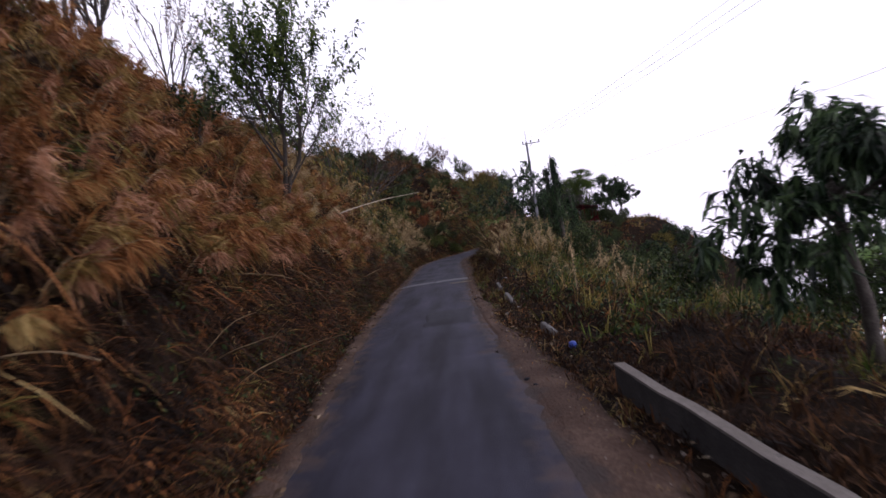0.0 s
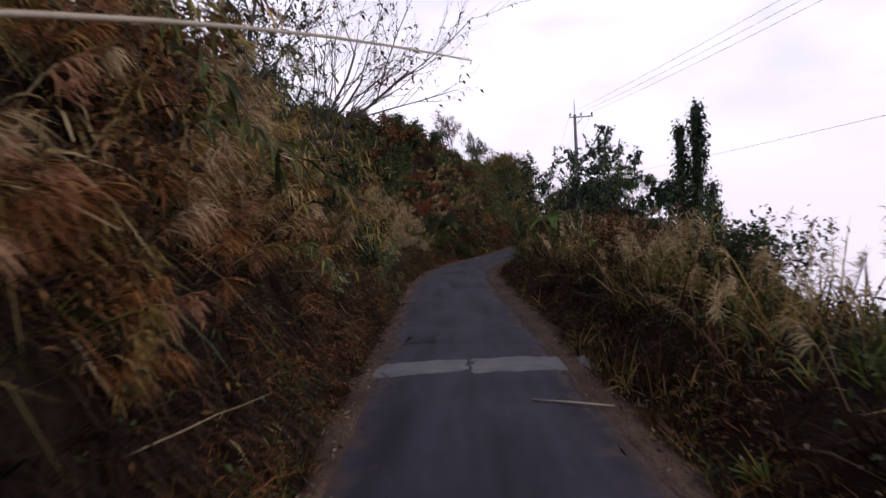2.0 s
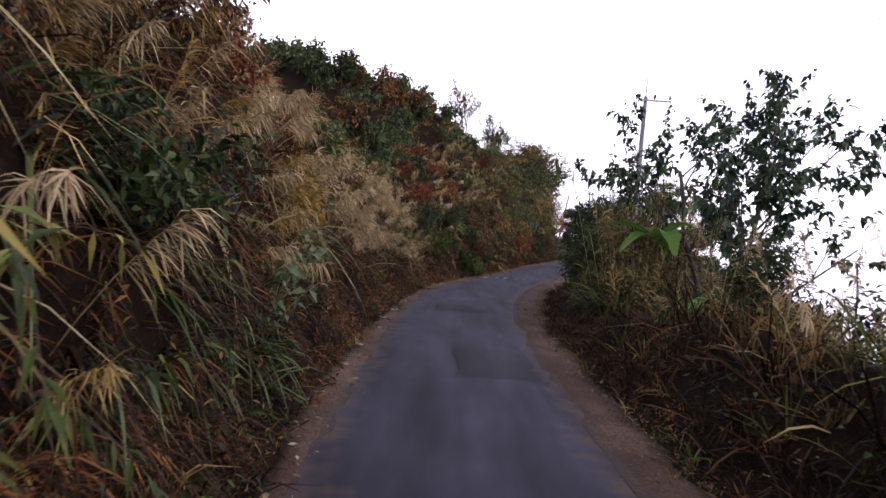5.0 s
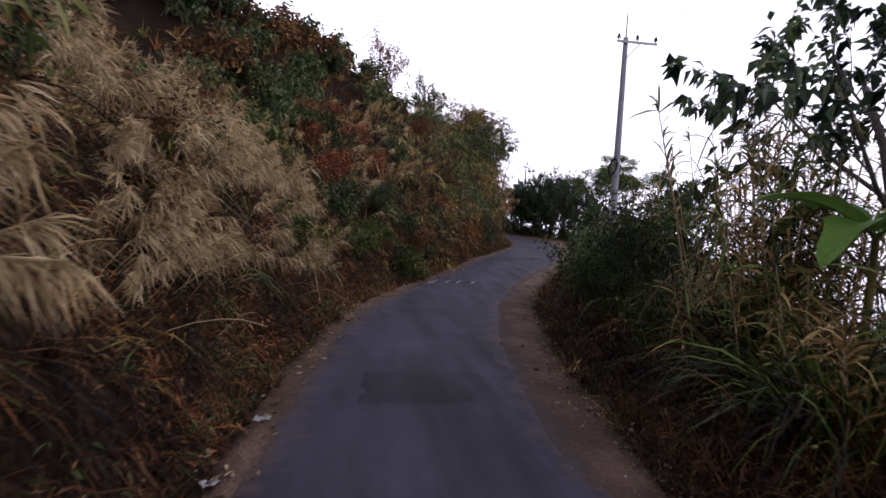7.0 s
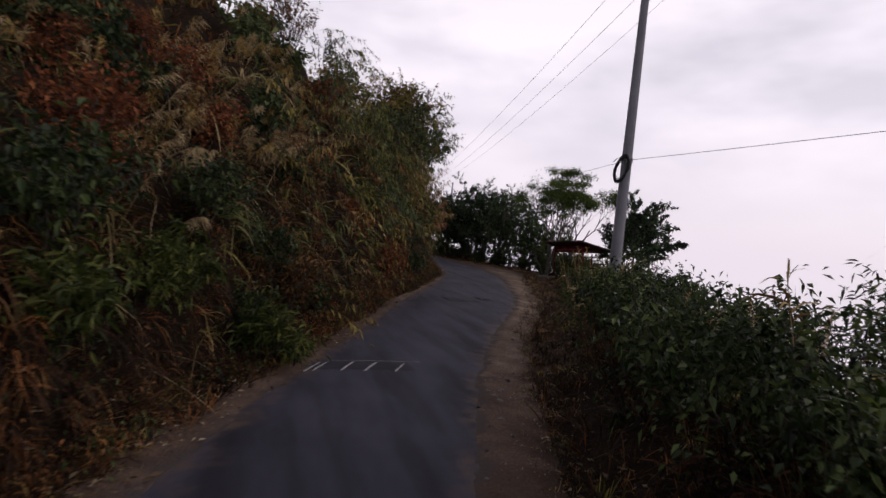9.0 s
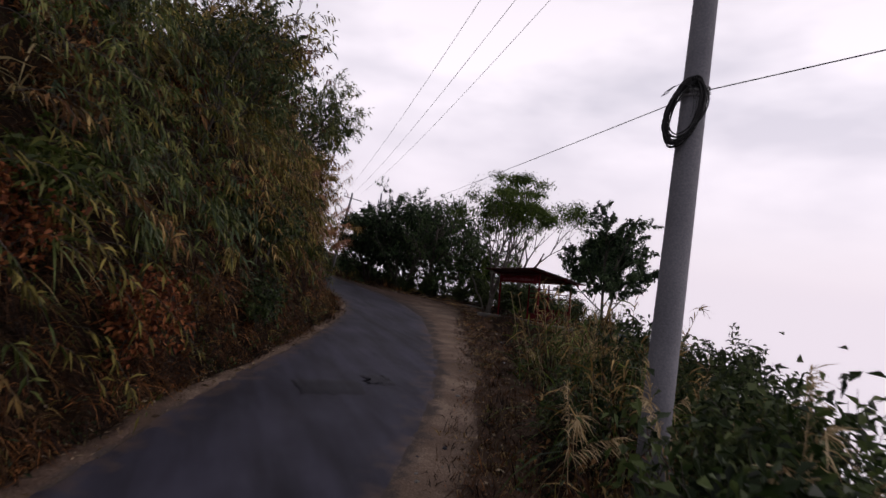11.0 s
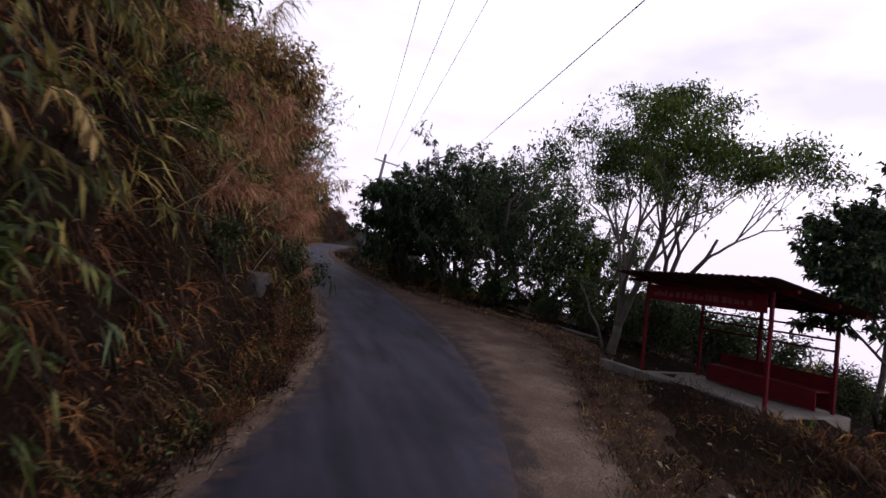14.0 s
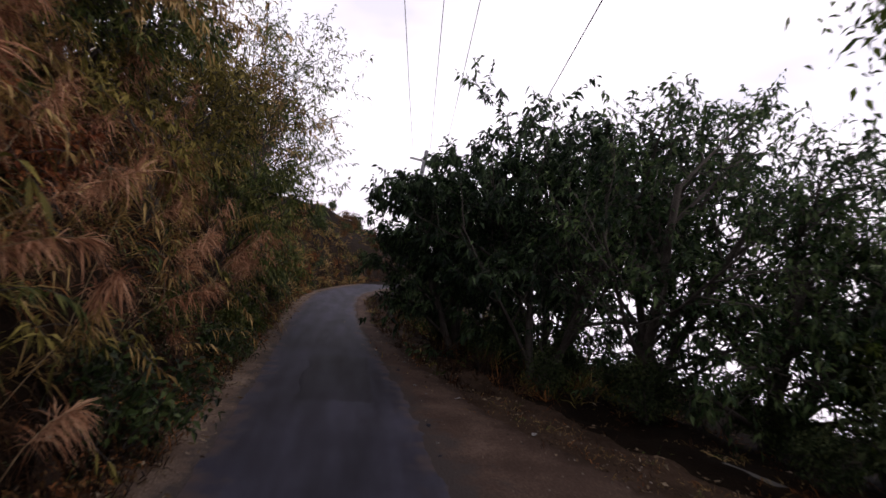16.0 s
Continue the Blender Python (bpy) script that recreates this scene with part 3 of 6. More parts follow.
ribbon("verge_right", lambda y: x_right(y) - 0.15, lambda y: x_right(y) + verge_w(y) / road_cos(y), 0.045, M_VERGE, "sandy and reddish gravel verge crumbling from the asphalt edge, darkened for tree shade", 16, 31)
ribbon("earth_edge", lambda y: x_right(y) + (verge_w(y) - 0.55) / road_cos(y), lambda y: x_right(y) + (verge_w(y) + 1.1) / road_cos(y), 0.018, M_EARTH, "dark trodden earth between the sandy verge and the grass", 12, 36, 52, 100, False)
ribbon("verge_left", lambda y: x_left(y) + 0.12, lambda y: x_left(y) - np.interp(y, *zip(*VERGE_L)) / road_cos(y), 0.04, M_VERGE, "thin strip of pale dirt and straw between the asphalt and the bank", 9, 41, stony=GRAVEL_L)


def road_slab(name, x0, x1, y0, y1, lift, mat, label, category="road marking", seed=5, rag=0.03, shear=0.0, lean=0.0):
    """A thin worn layer lying on the road."""
    u, v = np.linspace(0, 1, 24), np.linspace(0, 1, 7)
    U, V = np.meshgrid(u, v)
    xx = x0 + (x1 - x0) * U + lean * V + rag * wave(V * 4, U * 0.8, 0.7, seed)
    yy = y0 + (y1 - y0) * V + rag * wave(U * 8, V * 0.5, 0.7, seed + 1) + shear * U
    c = 2 * (xx - x_left(yy)) / (x_right(yy) - x_left(yy)) - 1
    zz = road_z(yy) + 0.02 - 0.035 * np.clip(c, -1, 1) ** 4 + 0.003 * wave(xx, yy, 1.2, 25) + lift
    rim = (U < 0.02) | (U > 0.98) | (V < 0.02) | (V > 0.98)
    zz = np.where(rim, zz - lift - 0.004, zz)
    g = Heap()
    grid(g, xx, yy, zz)
    return g.thing(name, [mat], smooth_faces=True, label=label, category=category, kind="structure")


for i, (x0, x1, y0, y1) in enumerate(((0.0, 1.2, 34.6, 36.5), (-0.8, -0.2, 26.1, 27.0), (0.6, 1.7, 13.2, 15.4), (-0.4, 0.9, 40.4, 41.8), (11.3, 12.6, 83.0, 87.0), (6.4, 7.6, 60.4, 61.4))):
    road_slab("asphalt_patch", x0, x1, y0, y1, 0.018, M_PATCH, "darker patch of newer asphalt let into the road", "road patch", 80 + 3 * i, 0.06)
road_slab("pothole", 7.75, 8.35, 61.1, 61.9, 0.012, M_PATCH, "shallow dark worn hollow in the asphalt", "pothole", 75, 0.09, -0.1)
road_slab("concrete_strip", -1.15, 0.32, 24.0, 24.78, 0.014, M_STRIP, "pale worn concrete strip across the road", seed=51, rag=0.05)
road_slab("concrete_strip", 0.36, 2.15, 23.85, 24.75, 0.014, M_STRIP, "pale worn concrete strip across the road", seed=53, rag=0.05)
road_slab("asphalt_patch", 1.62, 3.35, 52.12, 52.64, 0.006, M_PATCH, "darker patch of newer asphalt let into the road", "road patch", 98, 0.03)
for i, (x, w_) in enumerate(((1.50, 0.035), (1.63, 0.03), (2.06, 0.035), (2.44, 0.05), (2.95, 0.03))):
    road_slab("paint_stroke", x, x + w_, 52.05, 52.64, 0.012, M_WHITE, "worn white paint stroke on the road", seed=65 + i, rag=0.008, lean=0.30)
road_slab("paint_stroke", 1.9, 3.6, 52.7, 52.73, 0.005, M_CONC, "faint thin white paint line across the road", seed=71, rag=0.012)


# ---------------------------------------------------------------- plants: makers
def normals(x, y):
    e = 0.15
    gx_ = (height(x + e, y) - height(x - e, y)) / (2 * e)
    gy_ = (height(x, y + e) - height(x, y - e)) / (2 * e)
    return norm(np.stack([-gx_, -gy_, np.ones_like(gx_)], -1))


ARC_D = np.linspace(-1, 20, 900)
ARC_S = np.concatenate([[0], np.cumsum(np.hypot(np.diff(ARC_D), np.diff(np.interp(ARC_D, BANK_D, BANK_H))))])


def spots_left(n, y0, y1, d0, d1, r, power=1.0):
    y = r.uniform(y0, y1, n)
    s0, s1 = np.interp([d0, d1], ARC_D, ARC_S)
    d = np.interp(s0 + (s1 - s0) * r.uniform(0, 1, n) ** power, ARC_S, ARC_D)
    x = x_left(y) - d / road_cos(y)
    return np.stack([x, y, height(x, y)], -1), d


def spots_right(n, y0, y1, d0, d1, r, power=1.0):
    y = r.uniform(y0, y1, n)
    d = verge_w(y) + d0 + (d1 - d0) * r.uniform(0, 1, n) ** power
    x = x_right(y) + d / road_cos(y)
    return np.stack([x, y, height(x, y)], -1), d


def pick(p, weights, r, size=2.2, seed=77):
    """For each place the number of a kind, in patches."""
    u = np.clip(0.5 + 0.30 * wave(p[:, 0] + p[:, 2], p[:, 1], size, seed) + r.uniform(-0.32, 0.32, len(p)), 0, 0.9999)
    return np.searchsorted(np.cumsum(weights) / np.sum(weights), u)


def tufts(heap, p, count, length, width, droop, mat, r, lean=0.5, spread=0.75, seg=3):
    """Tufts of count blades at the places p."""
    if len(p) == 0:
        return
    nor = normals(p[:, 0], p[:, 1])
    axis = norm(np.array([0, 0, 1.0]) * (1 - lean) + nor * lean + r.normal(0, 0.15, p.shape))
    size = r.uniform(0.65, 1.35, len(p))
    root = np.repeat(p, count, 0) + r.normal(0, 0.05, (len(p) * count, 3)) * [1, 1, 0.3]
    way = np.repeat(axis, count, 0) + r.normal(0, spread * 0.6, root.shape)
    n = len(root)
    ln = np.repeat(size, count) * r.uniform(length[0], length[1], n)
    blades(heap, root - norm(way) * 0.03, way, ln, r.uniform(width[0], width[1], n), r.uniform(droop[0], droop[1], n), mat, seg, r)


def curve_pts(a, d, length, droop, n=5, wiggle=0.0, r=None):
    t = np.linspace(0, 1, n)
    p = np.asarray(a)[None] + np.asarray(d)[None] * (length * t)[:, None]
    p[:, 2] -= droop * length * t ** 2
    if wiggle:
        p[1:] += np.cumsum(r.normal(0, wiggle * length / n, (n - 1, 3)), 0)
    return p


def plumes(heap, p, r, length=(0.9, 1.6), mat_stem=0, mat_plume=1, out=0.5, fat=1.0):
    """Reed stems with drooping feathery heads."""
    nor = normals(p[:, 0], p[:, 1])
    for a, n_ in zip(p, nor):
        d = norm(np.array([0, 0, 1.0]) + n_ * out + r.normal(0, 0.22, 3))
        ln = r.uniform(*length)
        c = curve_pts(a, d, ln, r.uniform(0.15, 0.45), 5)
        tube(heap, c, np.linspace(0.006, 0.003, 5), 3, mat_stem)
        k = int(52 * fat)
        t = 1.0 - 0.46 * r.uniform(0, 1, k) ** 1.2
        pos = np.stack([np.interp(t, np.linspace(0, 1, 5), c[:, i]) for i in range(3)], -1)
        tip = norm(c[-1] - c[-2])
        hang = norm(np.array([0, 0, -1.0]) + r.normal(0, 0.5, 3))
        way = tip * 0.8 + hang * 0.55 + r.normal(0, 0.24 * fat, (k, 3))
        blades(heap, pos, way, r.uniform(0.09, 0.22, k) * (0.7 + 0.3 * fat), r.uniform(0.007, 0.015, k), r.uniform(0.2, 0.7, k), mat_plume, 2, r)


def grow(name, base, tall, radius, seed, levels=3, kids=(7, 5, 4), spread=0.7, first=0.3, ratio=0.62, lean=(0, 0), leaf=(0.10, 0.16), leaf_w=0.35,
         per_twig=14, droop=0.4, bark=None, mat=None, label="", category="tree", group="", up=0.15, sides=7, wiggle=0.10, fork=1, clear=0.0, cloud=0.0, simple=False):
    """A tree: a tapered trunk with limbs, and a crown of many single leaves."""
    r = np.random.RandomState(seed)
    wood, crown = Heap(), Heap()
    twigs = []

    def branch(p, d, ln, rad, lv):
        n = 6 if lv == 0 else 4
        c = curve_pts(p, d, ln, -up * 0.3 if lv else 0.0, n, wiggle, r)
        end = rad * (0.55 if lv == 0 else 0.4)
        tube(wood, c if lv < levels else c[::3], np.linspace(rad, end, n) if lv < levels else [rad, end], max(3, sides - 2 * lv), 0, lv == 0)
        if lv >= levels:
            twigs.append(c)
            return
        k = kids[min(lv, len(kids) - 1)]
        for i in range(k):
            lo = first if lv == 0 else 0.25
            f = lo + (1 - lo) * (i + r.uniform(0.2, 1.0)) / k
            f = min(f, 1.0)
            pos = np.array([np.interp(f, np.linspace(0, 1, n), c[:, j]) for j in range(3)])
            dd = norm(c[-1] - c[-2])
            side = norm(np.cross(dd, r.normal(0, 1, 3)))
            a = spread * r.uniform(0.65, 1.25)
            nd = norm(dd * np.cos(a) + side * np.sin(a) + np.array([0, 0, up]))
            branch(pos, nd, ln * ratio * r.uniform(0.75, 1.2) * (1.15 - 0.35 * f), max(rad * 0.5 * (1.1 - 0.4 * f), 0.004), lv + 1)

    for s_ in range(fork):
        d0 = norm(np.array([lean[0], lean[1], 1.0]) + (r.normal(0, 0.28, 3) * [1, 1, 0] if fork > 1 else 0))
        branch(np.array([0, 0, -0.15]) + (r.normal(0, 0.08, 3) * [1, 1, 0] if fork > 1 else 0), d0, tall * 0.55 * (r.uniform(0.8, 1.1) if fork > 1 else 1), radius * (0.7 if fork > 1 else 1), 0)
    ob = empty(name, base, label, category, group)
    w = wood.thing("trunk", [bark or M_BARK], ob, True)
    if per_twig:
        tw = np.array([c for c in twigs])
        n = len(tw) * per_twig
        i = np.repeat(np.arange(len(tw)), per_twig)
        t = r.uniform(clear, 1.08, n)
        k = np.clip((t * 3).astype(int), 0, 2)
        f = (t * 3 - k)[:, None]
        pos = tw[i, k] * (1 - f) + tw[i, k + 1] * f + r.normal(0, 0.03 + cloud, (n, 3))
        way = norm(tw[i, 3] - tw[i, 2]) * 0.5 + r.normal(0, 0.6, (n, 3)) + np.array([0, 0, -droop])
        ln = r.uniform(leaf[0], leaf[1], n)
        leaves(crown, pos, way, ln, ln * leaf_w * r.uniform(0.8, 1.2, n), 0, 0.3, r, 0.25, simple)
        crown.thing("crown", [mat], ob, False)
    return ob


def placed(x, y, scale=1.0, turn=0.0, sink=0.05, tip=(0, 0)):
    z = float(height(x, y)) - sink
    return Matrix.Translation((x, y, z)) @ Euler((tip[0], tip[1], turn)).to_matrix().to_4x4() @ Matrix.Diagonal((scale, scale, scale, 1))


def at_ground(x, y, sink=0.05):
    return (x, y, float(height(x, y)) - sink)


# ---------------------------------------------------------------- grass of the bank
rng = np.random.RandomState(101)
GRASS = [M_DEADSHADE, M_RUST, M_STRAW, M_OLIVE, M_GREEN]
# the last zone is mostly straw, so that its paleness reads as haze
ZONES = [(-3, 17, (.14, .46, .24, .11, .05)), (17, 33, (.22, .30, .17, .15, .16)), (33, 48, (.12, .06, .40, .28, .14)),
         (48, 60, (.32, .18, .12, .22, .16)), (60, 80, (.32, .16, .07, .25, .20)), (80, 98, (.22, .32, .10, .22, .14)), (98, 136, (.08, .25, .40, .18, .09))]
h = Heap()
for y0, y1, wts in ZONES:
    span = (y1 - y0) * (1.5 if y0 < 0 else 0.55 if y0 >= 80 else 1.0)
    trim = 0.62 if y0 >= 60 else 0.78 if y0 >= 33 else 0.72 if y0 < 0 else 0.9
    for per_m, d0, d1, count, ln, wd, dr_ in ((40, 0.25, 1.4, 15, (0.28, 0.75), (0.008, 0.020), (0.3, 0.9)),
                                             (34, 1.0, 4.6, 11, (0.40, 1.05), (0.010, 0.028), (0.45, 1.1)),
                                             (17, 4.2, 11.0, 11, (0.7, 1.5), (0.018, 0.045), (0.3, 0.9))):
        p, d = spots_left(int(per_m * span), y0, y1, d0, d1, rng)
        clump = (wave(2.2 * p[:, 0], p[:, 1], 0.55, 91) + 0.5 * wave(p[:, 0], p[:, 1], 1.4, 92) > -0.42) | (d < 0.9) | (d > 6) | (p[:, 1] < 15)
        p, d = p[clump], d[clump]
        # higher tufts past y 60 take brighter kinds, painting the skylight on them
        k = pick(p, wts if d0 < 1 or y0 < 60 else (.10, .22, .24, .26, .18), rng)
        # shade at the foot of the bank, painted by turning low tufts near-black
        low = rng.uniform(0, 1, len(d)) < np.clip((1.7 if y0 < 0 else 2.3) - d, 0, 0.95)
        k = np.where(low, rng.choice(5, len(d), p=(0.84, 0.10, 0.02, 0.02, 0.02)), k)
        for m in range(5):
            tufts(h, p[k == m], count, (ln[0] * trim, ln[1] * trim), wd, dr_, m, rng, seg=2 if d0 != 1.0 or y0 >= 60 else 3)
p, d = spots_left(10000, -2, 92, 0.3, 3.8, rng)
k = pick(p, (.48, .20, .08, .17, .07), rng, 1.3, 81)
for m in range(5):
    tufts(h, p[k == m], 7, (0.14, 0.42), (0.007, 0.016), (0.2, 0.9), m, rng, 0.8, 1.3, seg=2)
p, d = spots_left(6500, -3, 17, 0.3, 4.2, rng)
k = pick(p, (.30, .46, .12, .07, .05), rng, 1.3, 84)
# low tufts darkened too, for the shade at the foot
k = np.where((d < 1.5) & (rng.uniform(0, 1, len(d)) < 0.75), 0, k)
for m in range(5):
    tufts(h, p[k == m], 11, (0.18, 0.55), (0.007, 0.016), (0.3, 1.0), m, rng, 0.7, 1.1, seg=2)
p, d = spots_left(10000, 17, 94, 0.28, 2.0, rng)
# mostly the darkest kind: painted shade low on the bank
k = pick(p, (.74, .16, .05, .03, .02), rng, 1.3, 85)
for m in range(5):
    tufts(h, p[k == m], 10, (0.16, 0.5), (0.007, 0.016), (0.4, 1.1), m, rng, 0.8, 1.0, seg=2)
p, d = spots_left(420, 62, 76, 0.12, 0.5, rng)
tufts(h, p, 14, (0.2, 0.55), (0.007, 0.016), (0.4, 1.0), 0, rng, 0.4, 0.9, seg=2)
h.thing("bank_grass", GRASS, label="tangled dry and green grass covering the steep bank, darkened at its foot for shade", category="grass", kind="stuff")



def colonies(n, y0, y1, d0, d1, per, r, size=0.28):
    """Places that keep together in small colonies on the bank."""
    p, d = spots_left(n, y0, y1, d0, d1, r)
    x = np.repeat(p[:, 0], per) + r.normal(0, size * 0.7, n * per)
    y = np.repeat(p[:, 1], per) + r.normal(0, size, n * per)
    x = np.minimum(x, x_left(y) - 1.05 / road_cos(y))
    return np.stack([x, y, height(x, y)], -1)


h = Heap()
for y0, y1, n, per in ((14, 24, 34, 6), (24, 34, 46, 6), (34, 47, 100, 7), (47, 62, 44, 5), (62, 76, 28, 5)):
    p = colonies(n, y0, y1, 1.0 if y0 < 47 else 2.0, 5.0, per, rng)
    plumes(h, p[::3], rng, (0.7, 1.5), 0, 1, 0.9, 1.5)
    plumes(h, p[1::3], rng, (0.7, 1.5), 0, 1, 0.9, 1.2)
    plumes(h, p[2::3], rng, (0.7, 1.5), 0, 2 if y0 < 34 or y0 > 46 else 1, 0.9, 1.5)
h.thing("plume_grass", [M_TWIG, M_PLUME, M_GOLD], label="tall dry reed grass with pale drooping plumes", category="grass", kind="stuff")

h = Heap()
p = colonies(310, 4.2, 25, 0.9, 5.2, 6, rng, 0.22)
plumes(h, p[::2], rng, (0.45, 0.9), 0, 1, 0.9, 1.3)
plumes(h, p[1::4], rng, (0.45, 0.9), 0, 2, 0.9, 1.5)
plumes(h, p[3::4], rng, (0.45, 0.9), 0, 3, 0.9, 1.3)
h.thing("orange_plume_grass", [M_TWIG, M_ORANGE, M_GOLD, M_RUSTPLUME], label="soft orange-brown seed heads of dry grass on the bank", category="grass", kind="stuff")

# coarse reed leaves that arch out of the bank
h = Heap()
for y0, y1, n, share in ((12, 16, 16, (.75, .25)), (16, 34, 150, (.6, .4)), (34, 50, 90, (.7, .3)), (50, 62, 80, (.6, .4)), (62, 92, 150, (.5, .5))):
    p = colonies(n, y0, y1, 1.1 if y0 < 62 else 1.8, 4.4, 2, rng, 0.2)
    k = pick(p, share, rng, 1.2, 93)
    for m in range(2):
        tufts(h, p[k == m], 8, (0.5, 1.05), (0.020, 0.042), (0.5, 1.15), m, rng, 0.8, 0.8, 4)
h.thing("reed_leaves", [M_REED, M_REEDGREEN], label="coarse straw and green reed leaves arching out of the bank", category="reeds", kind="stuff")

h = Heap()
p, d = spots_left(19000, -2, 104, 0.3, 4.5, rng, 1.2)
k = pick(p, (.42, .36, .22), rng, 1.6, 78)
nor = normals(p[:, 0], p[:, 1])
p = p + nor * rng.uniform(0.02, 0.34, (len(p), 1))
for m in range(3):
    q = np.repeat(p[k == m], 4, 0) + rng.normal(0, 0.09, (4 * (k == m).sum(), 3))
    ln = rng.uniform(0.035, 0.09, len(q))
    leaves(h, q, rng.normal(0, 0.7, q.shape) + [0.5, 0, -0.3], ln, ln * rng.uniform(0.22, 0.45, len(q)), m, 0.3, rng, simple=True)
h.thing("bank_weeds", [M_WEED, M_WEEDDRY, M_RUST], label="mixed green and withered weed leaves among the bank grass", category="weeds", kind="stuff")

h = Heap()
p, d = spots_left(190, 71, 96, 1.5, 3.8, rng)
plumes(h, p, rng, (0.8, 1.7), 0, 1, 1.0, 2.6)
h.thing("rusty_seed_grass", [M_TWIG, M_RUSTPLUME], label="dry reed grass with drooping rust-red seed heads", category="grass", kind="stuff")

h = Heap()
for y0, y1, n, d0, d1 in ((22, 30, 7, 1.2, 2.4),):
    p, d = spots_left(n, y0, y1, d0, d1, rng)
    tufts(h, p, 34, (0.7, 1.25), (0.014, 0.028), (0.5, 1.1), 0, rng, 0.6, 0.8, 4)
h.thing("long_grass", [M_REEDGREEN], label="tufts of long arching green grass blades on the bank", category="grass", kind="stuff")

h = Heap()
p, d = spots_left(110, -2, 70, 0.7, 3.5, rng)
for a, n_ in zip(p, normals(p[:, 0], p[:, 1])):
    c = curve_pts(a, norm(n_ + rng.normal(0, 0.7, 3) + [0.3, 0, 0.3]), rng.uniform(0.6, 1.5), rng.uniform(0.1, 0.5), 6, 0.06, rng)
    tube(h, c, np.linspace(0.007, 0.003, 6), 4, 0)
h.thing("dry_stalks", [M_TWIG], label="bare dry stalks hanging out of the bank", category="stalks", kind="stuff")

TIP = (0.47, 21.3, 3.3)


def along_pole(a, b, n):
    t = np.linspace(0, 1, n)[:, None]
    p = np.asarray(a) * (1 - t) + np.asarray(b) * t
    p[:, 2] += 0.10 * np.sin(np.pi * t[:, 0])
    return p


h = Heap()
tube(h, along_pole((-2.3, 18.1, 2.75), TIP, 9), np.linspace(0.02, 0.007, 9), 7)
h.thing("bamboo_stalk", [M_STICK], None, True, "pale dead bamboo stalk leaning out of the bank", "stalk")

# bamboo sprays that hang over the road side
h = Heap()
for y0, y1, n, d0, d1 in ((54, 61, 90, 0.6, 2.5), (59, 68, 440, 0.8, 3.4), (68, 84, 170, 1.1, 3.8), (84, 104, 200, 0.9, 3.5), (19, 30, 90, 0.8, 2.5)):
    p, d = spots_left(n, y0, y1, d0, d1, rng)
    lift = rng.uniform(0.3, 2.4, n)
    p[:, 2] += lift
    for a in p:
        c_ = float(road_cos(a[1]))
        out = norm(np.array([c_, -math.sqrt(1 - c_ * c_), 0.45]) + rng.normal(0, 0.45, 3))
        ln = rng.uniform(0.7, 1.5)
        c = curve_pts(a, out, ln, rng.uniform(0.5, 1.0), 6, 0.04, rng)
        tube(h, c, np.linspace(0.006, 0.002, 6), 3, 1)
        k = 26
        t = rng.uniform(0.2, 1.0, k)
        pos = np.stack([np.interp(t, np.linspace(0, 1, 6), c[:, i]) for i in range(3)], -1)
        way = out * 0.5 + rng.normal(0, 0.45, (k, 3)) + [0, 0, -0.75]
        l2 = rng.uniform(0.12, 0.25, k)
        # mostly bright olive and straw past y 62.5, painting light on the high bank
        leaves(h, pos, way, l2, rng.uniform(0.024, 0.040, k), ((0, 0, 0, 0, 0, 0, 3, 4, 5, 0) if 59 < a[1] < 62.5 else (0, 0, 2, 2, 3, 3, 3, 3, 4, 3))[rng.randint(10)], 0.2, rng, 0.3)
for y0, y1, n, d0, d1, low, top in ((59.6, 63.2, 46, 0.55, 1.3, 0.6, 3.6), (63, 69, 40, 0.6, 1.6, 0.6, 3.4), (69, 80, 26, 1.1, 2.2, 0.8, 3.6), (29.8, 33.5, 16, 0.55, 1.1, 0.3, 1.6)):
    for i in range(n):
        y = rng.uniform(y0, y1)
        c_ = float(road_cos(y))
        out = np.array([c_, -math.sqrt(1 - c_ * c_), 0.0])
        tip_ = np.array([float(x_left(y)) - rng.uniform(d0, d1) / c_, y, float(road_z(y)) + rng.uniform(low, top)])
        root = tip_ - out * 0.9 + [0, 0, rng.uniform(-0.1, 0.35)]
        tube(h, [root, (root + tip_) / 2 + [0, 0, 0.10], tip_], [0.006, 0.004, 0.002], 3, 1)
        k = rng.randint(6, 12)
        way = out * 0.35 + rng.normal(0, 0.42, (k, 3)) + [0, 0, -0.85]
        l2 = rng.uniform(0.18, 0.36, k)
        leaves(h, tip_ + rng.normal(0, 0.05, (k, 3)), way, l2, l2 * rng.uniform(0.10, 0.15, k), (0, 0, 5, 5, 3)[rng.randint(5)], 0.2, rng, 0.35)
h.thing("bamboo_sprays", [M_BAMBOO, M_BARK, M_STRAW, M_OLIVE, M_WEEDDRY, M_WEEDPALE], label="drooping bamboo sprays with narrow green leaves on the bank", category="bamboo", kind="stuff")

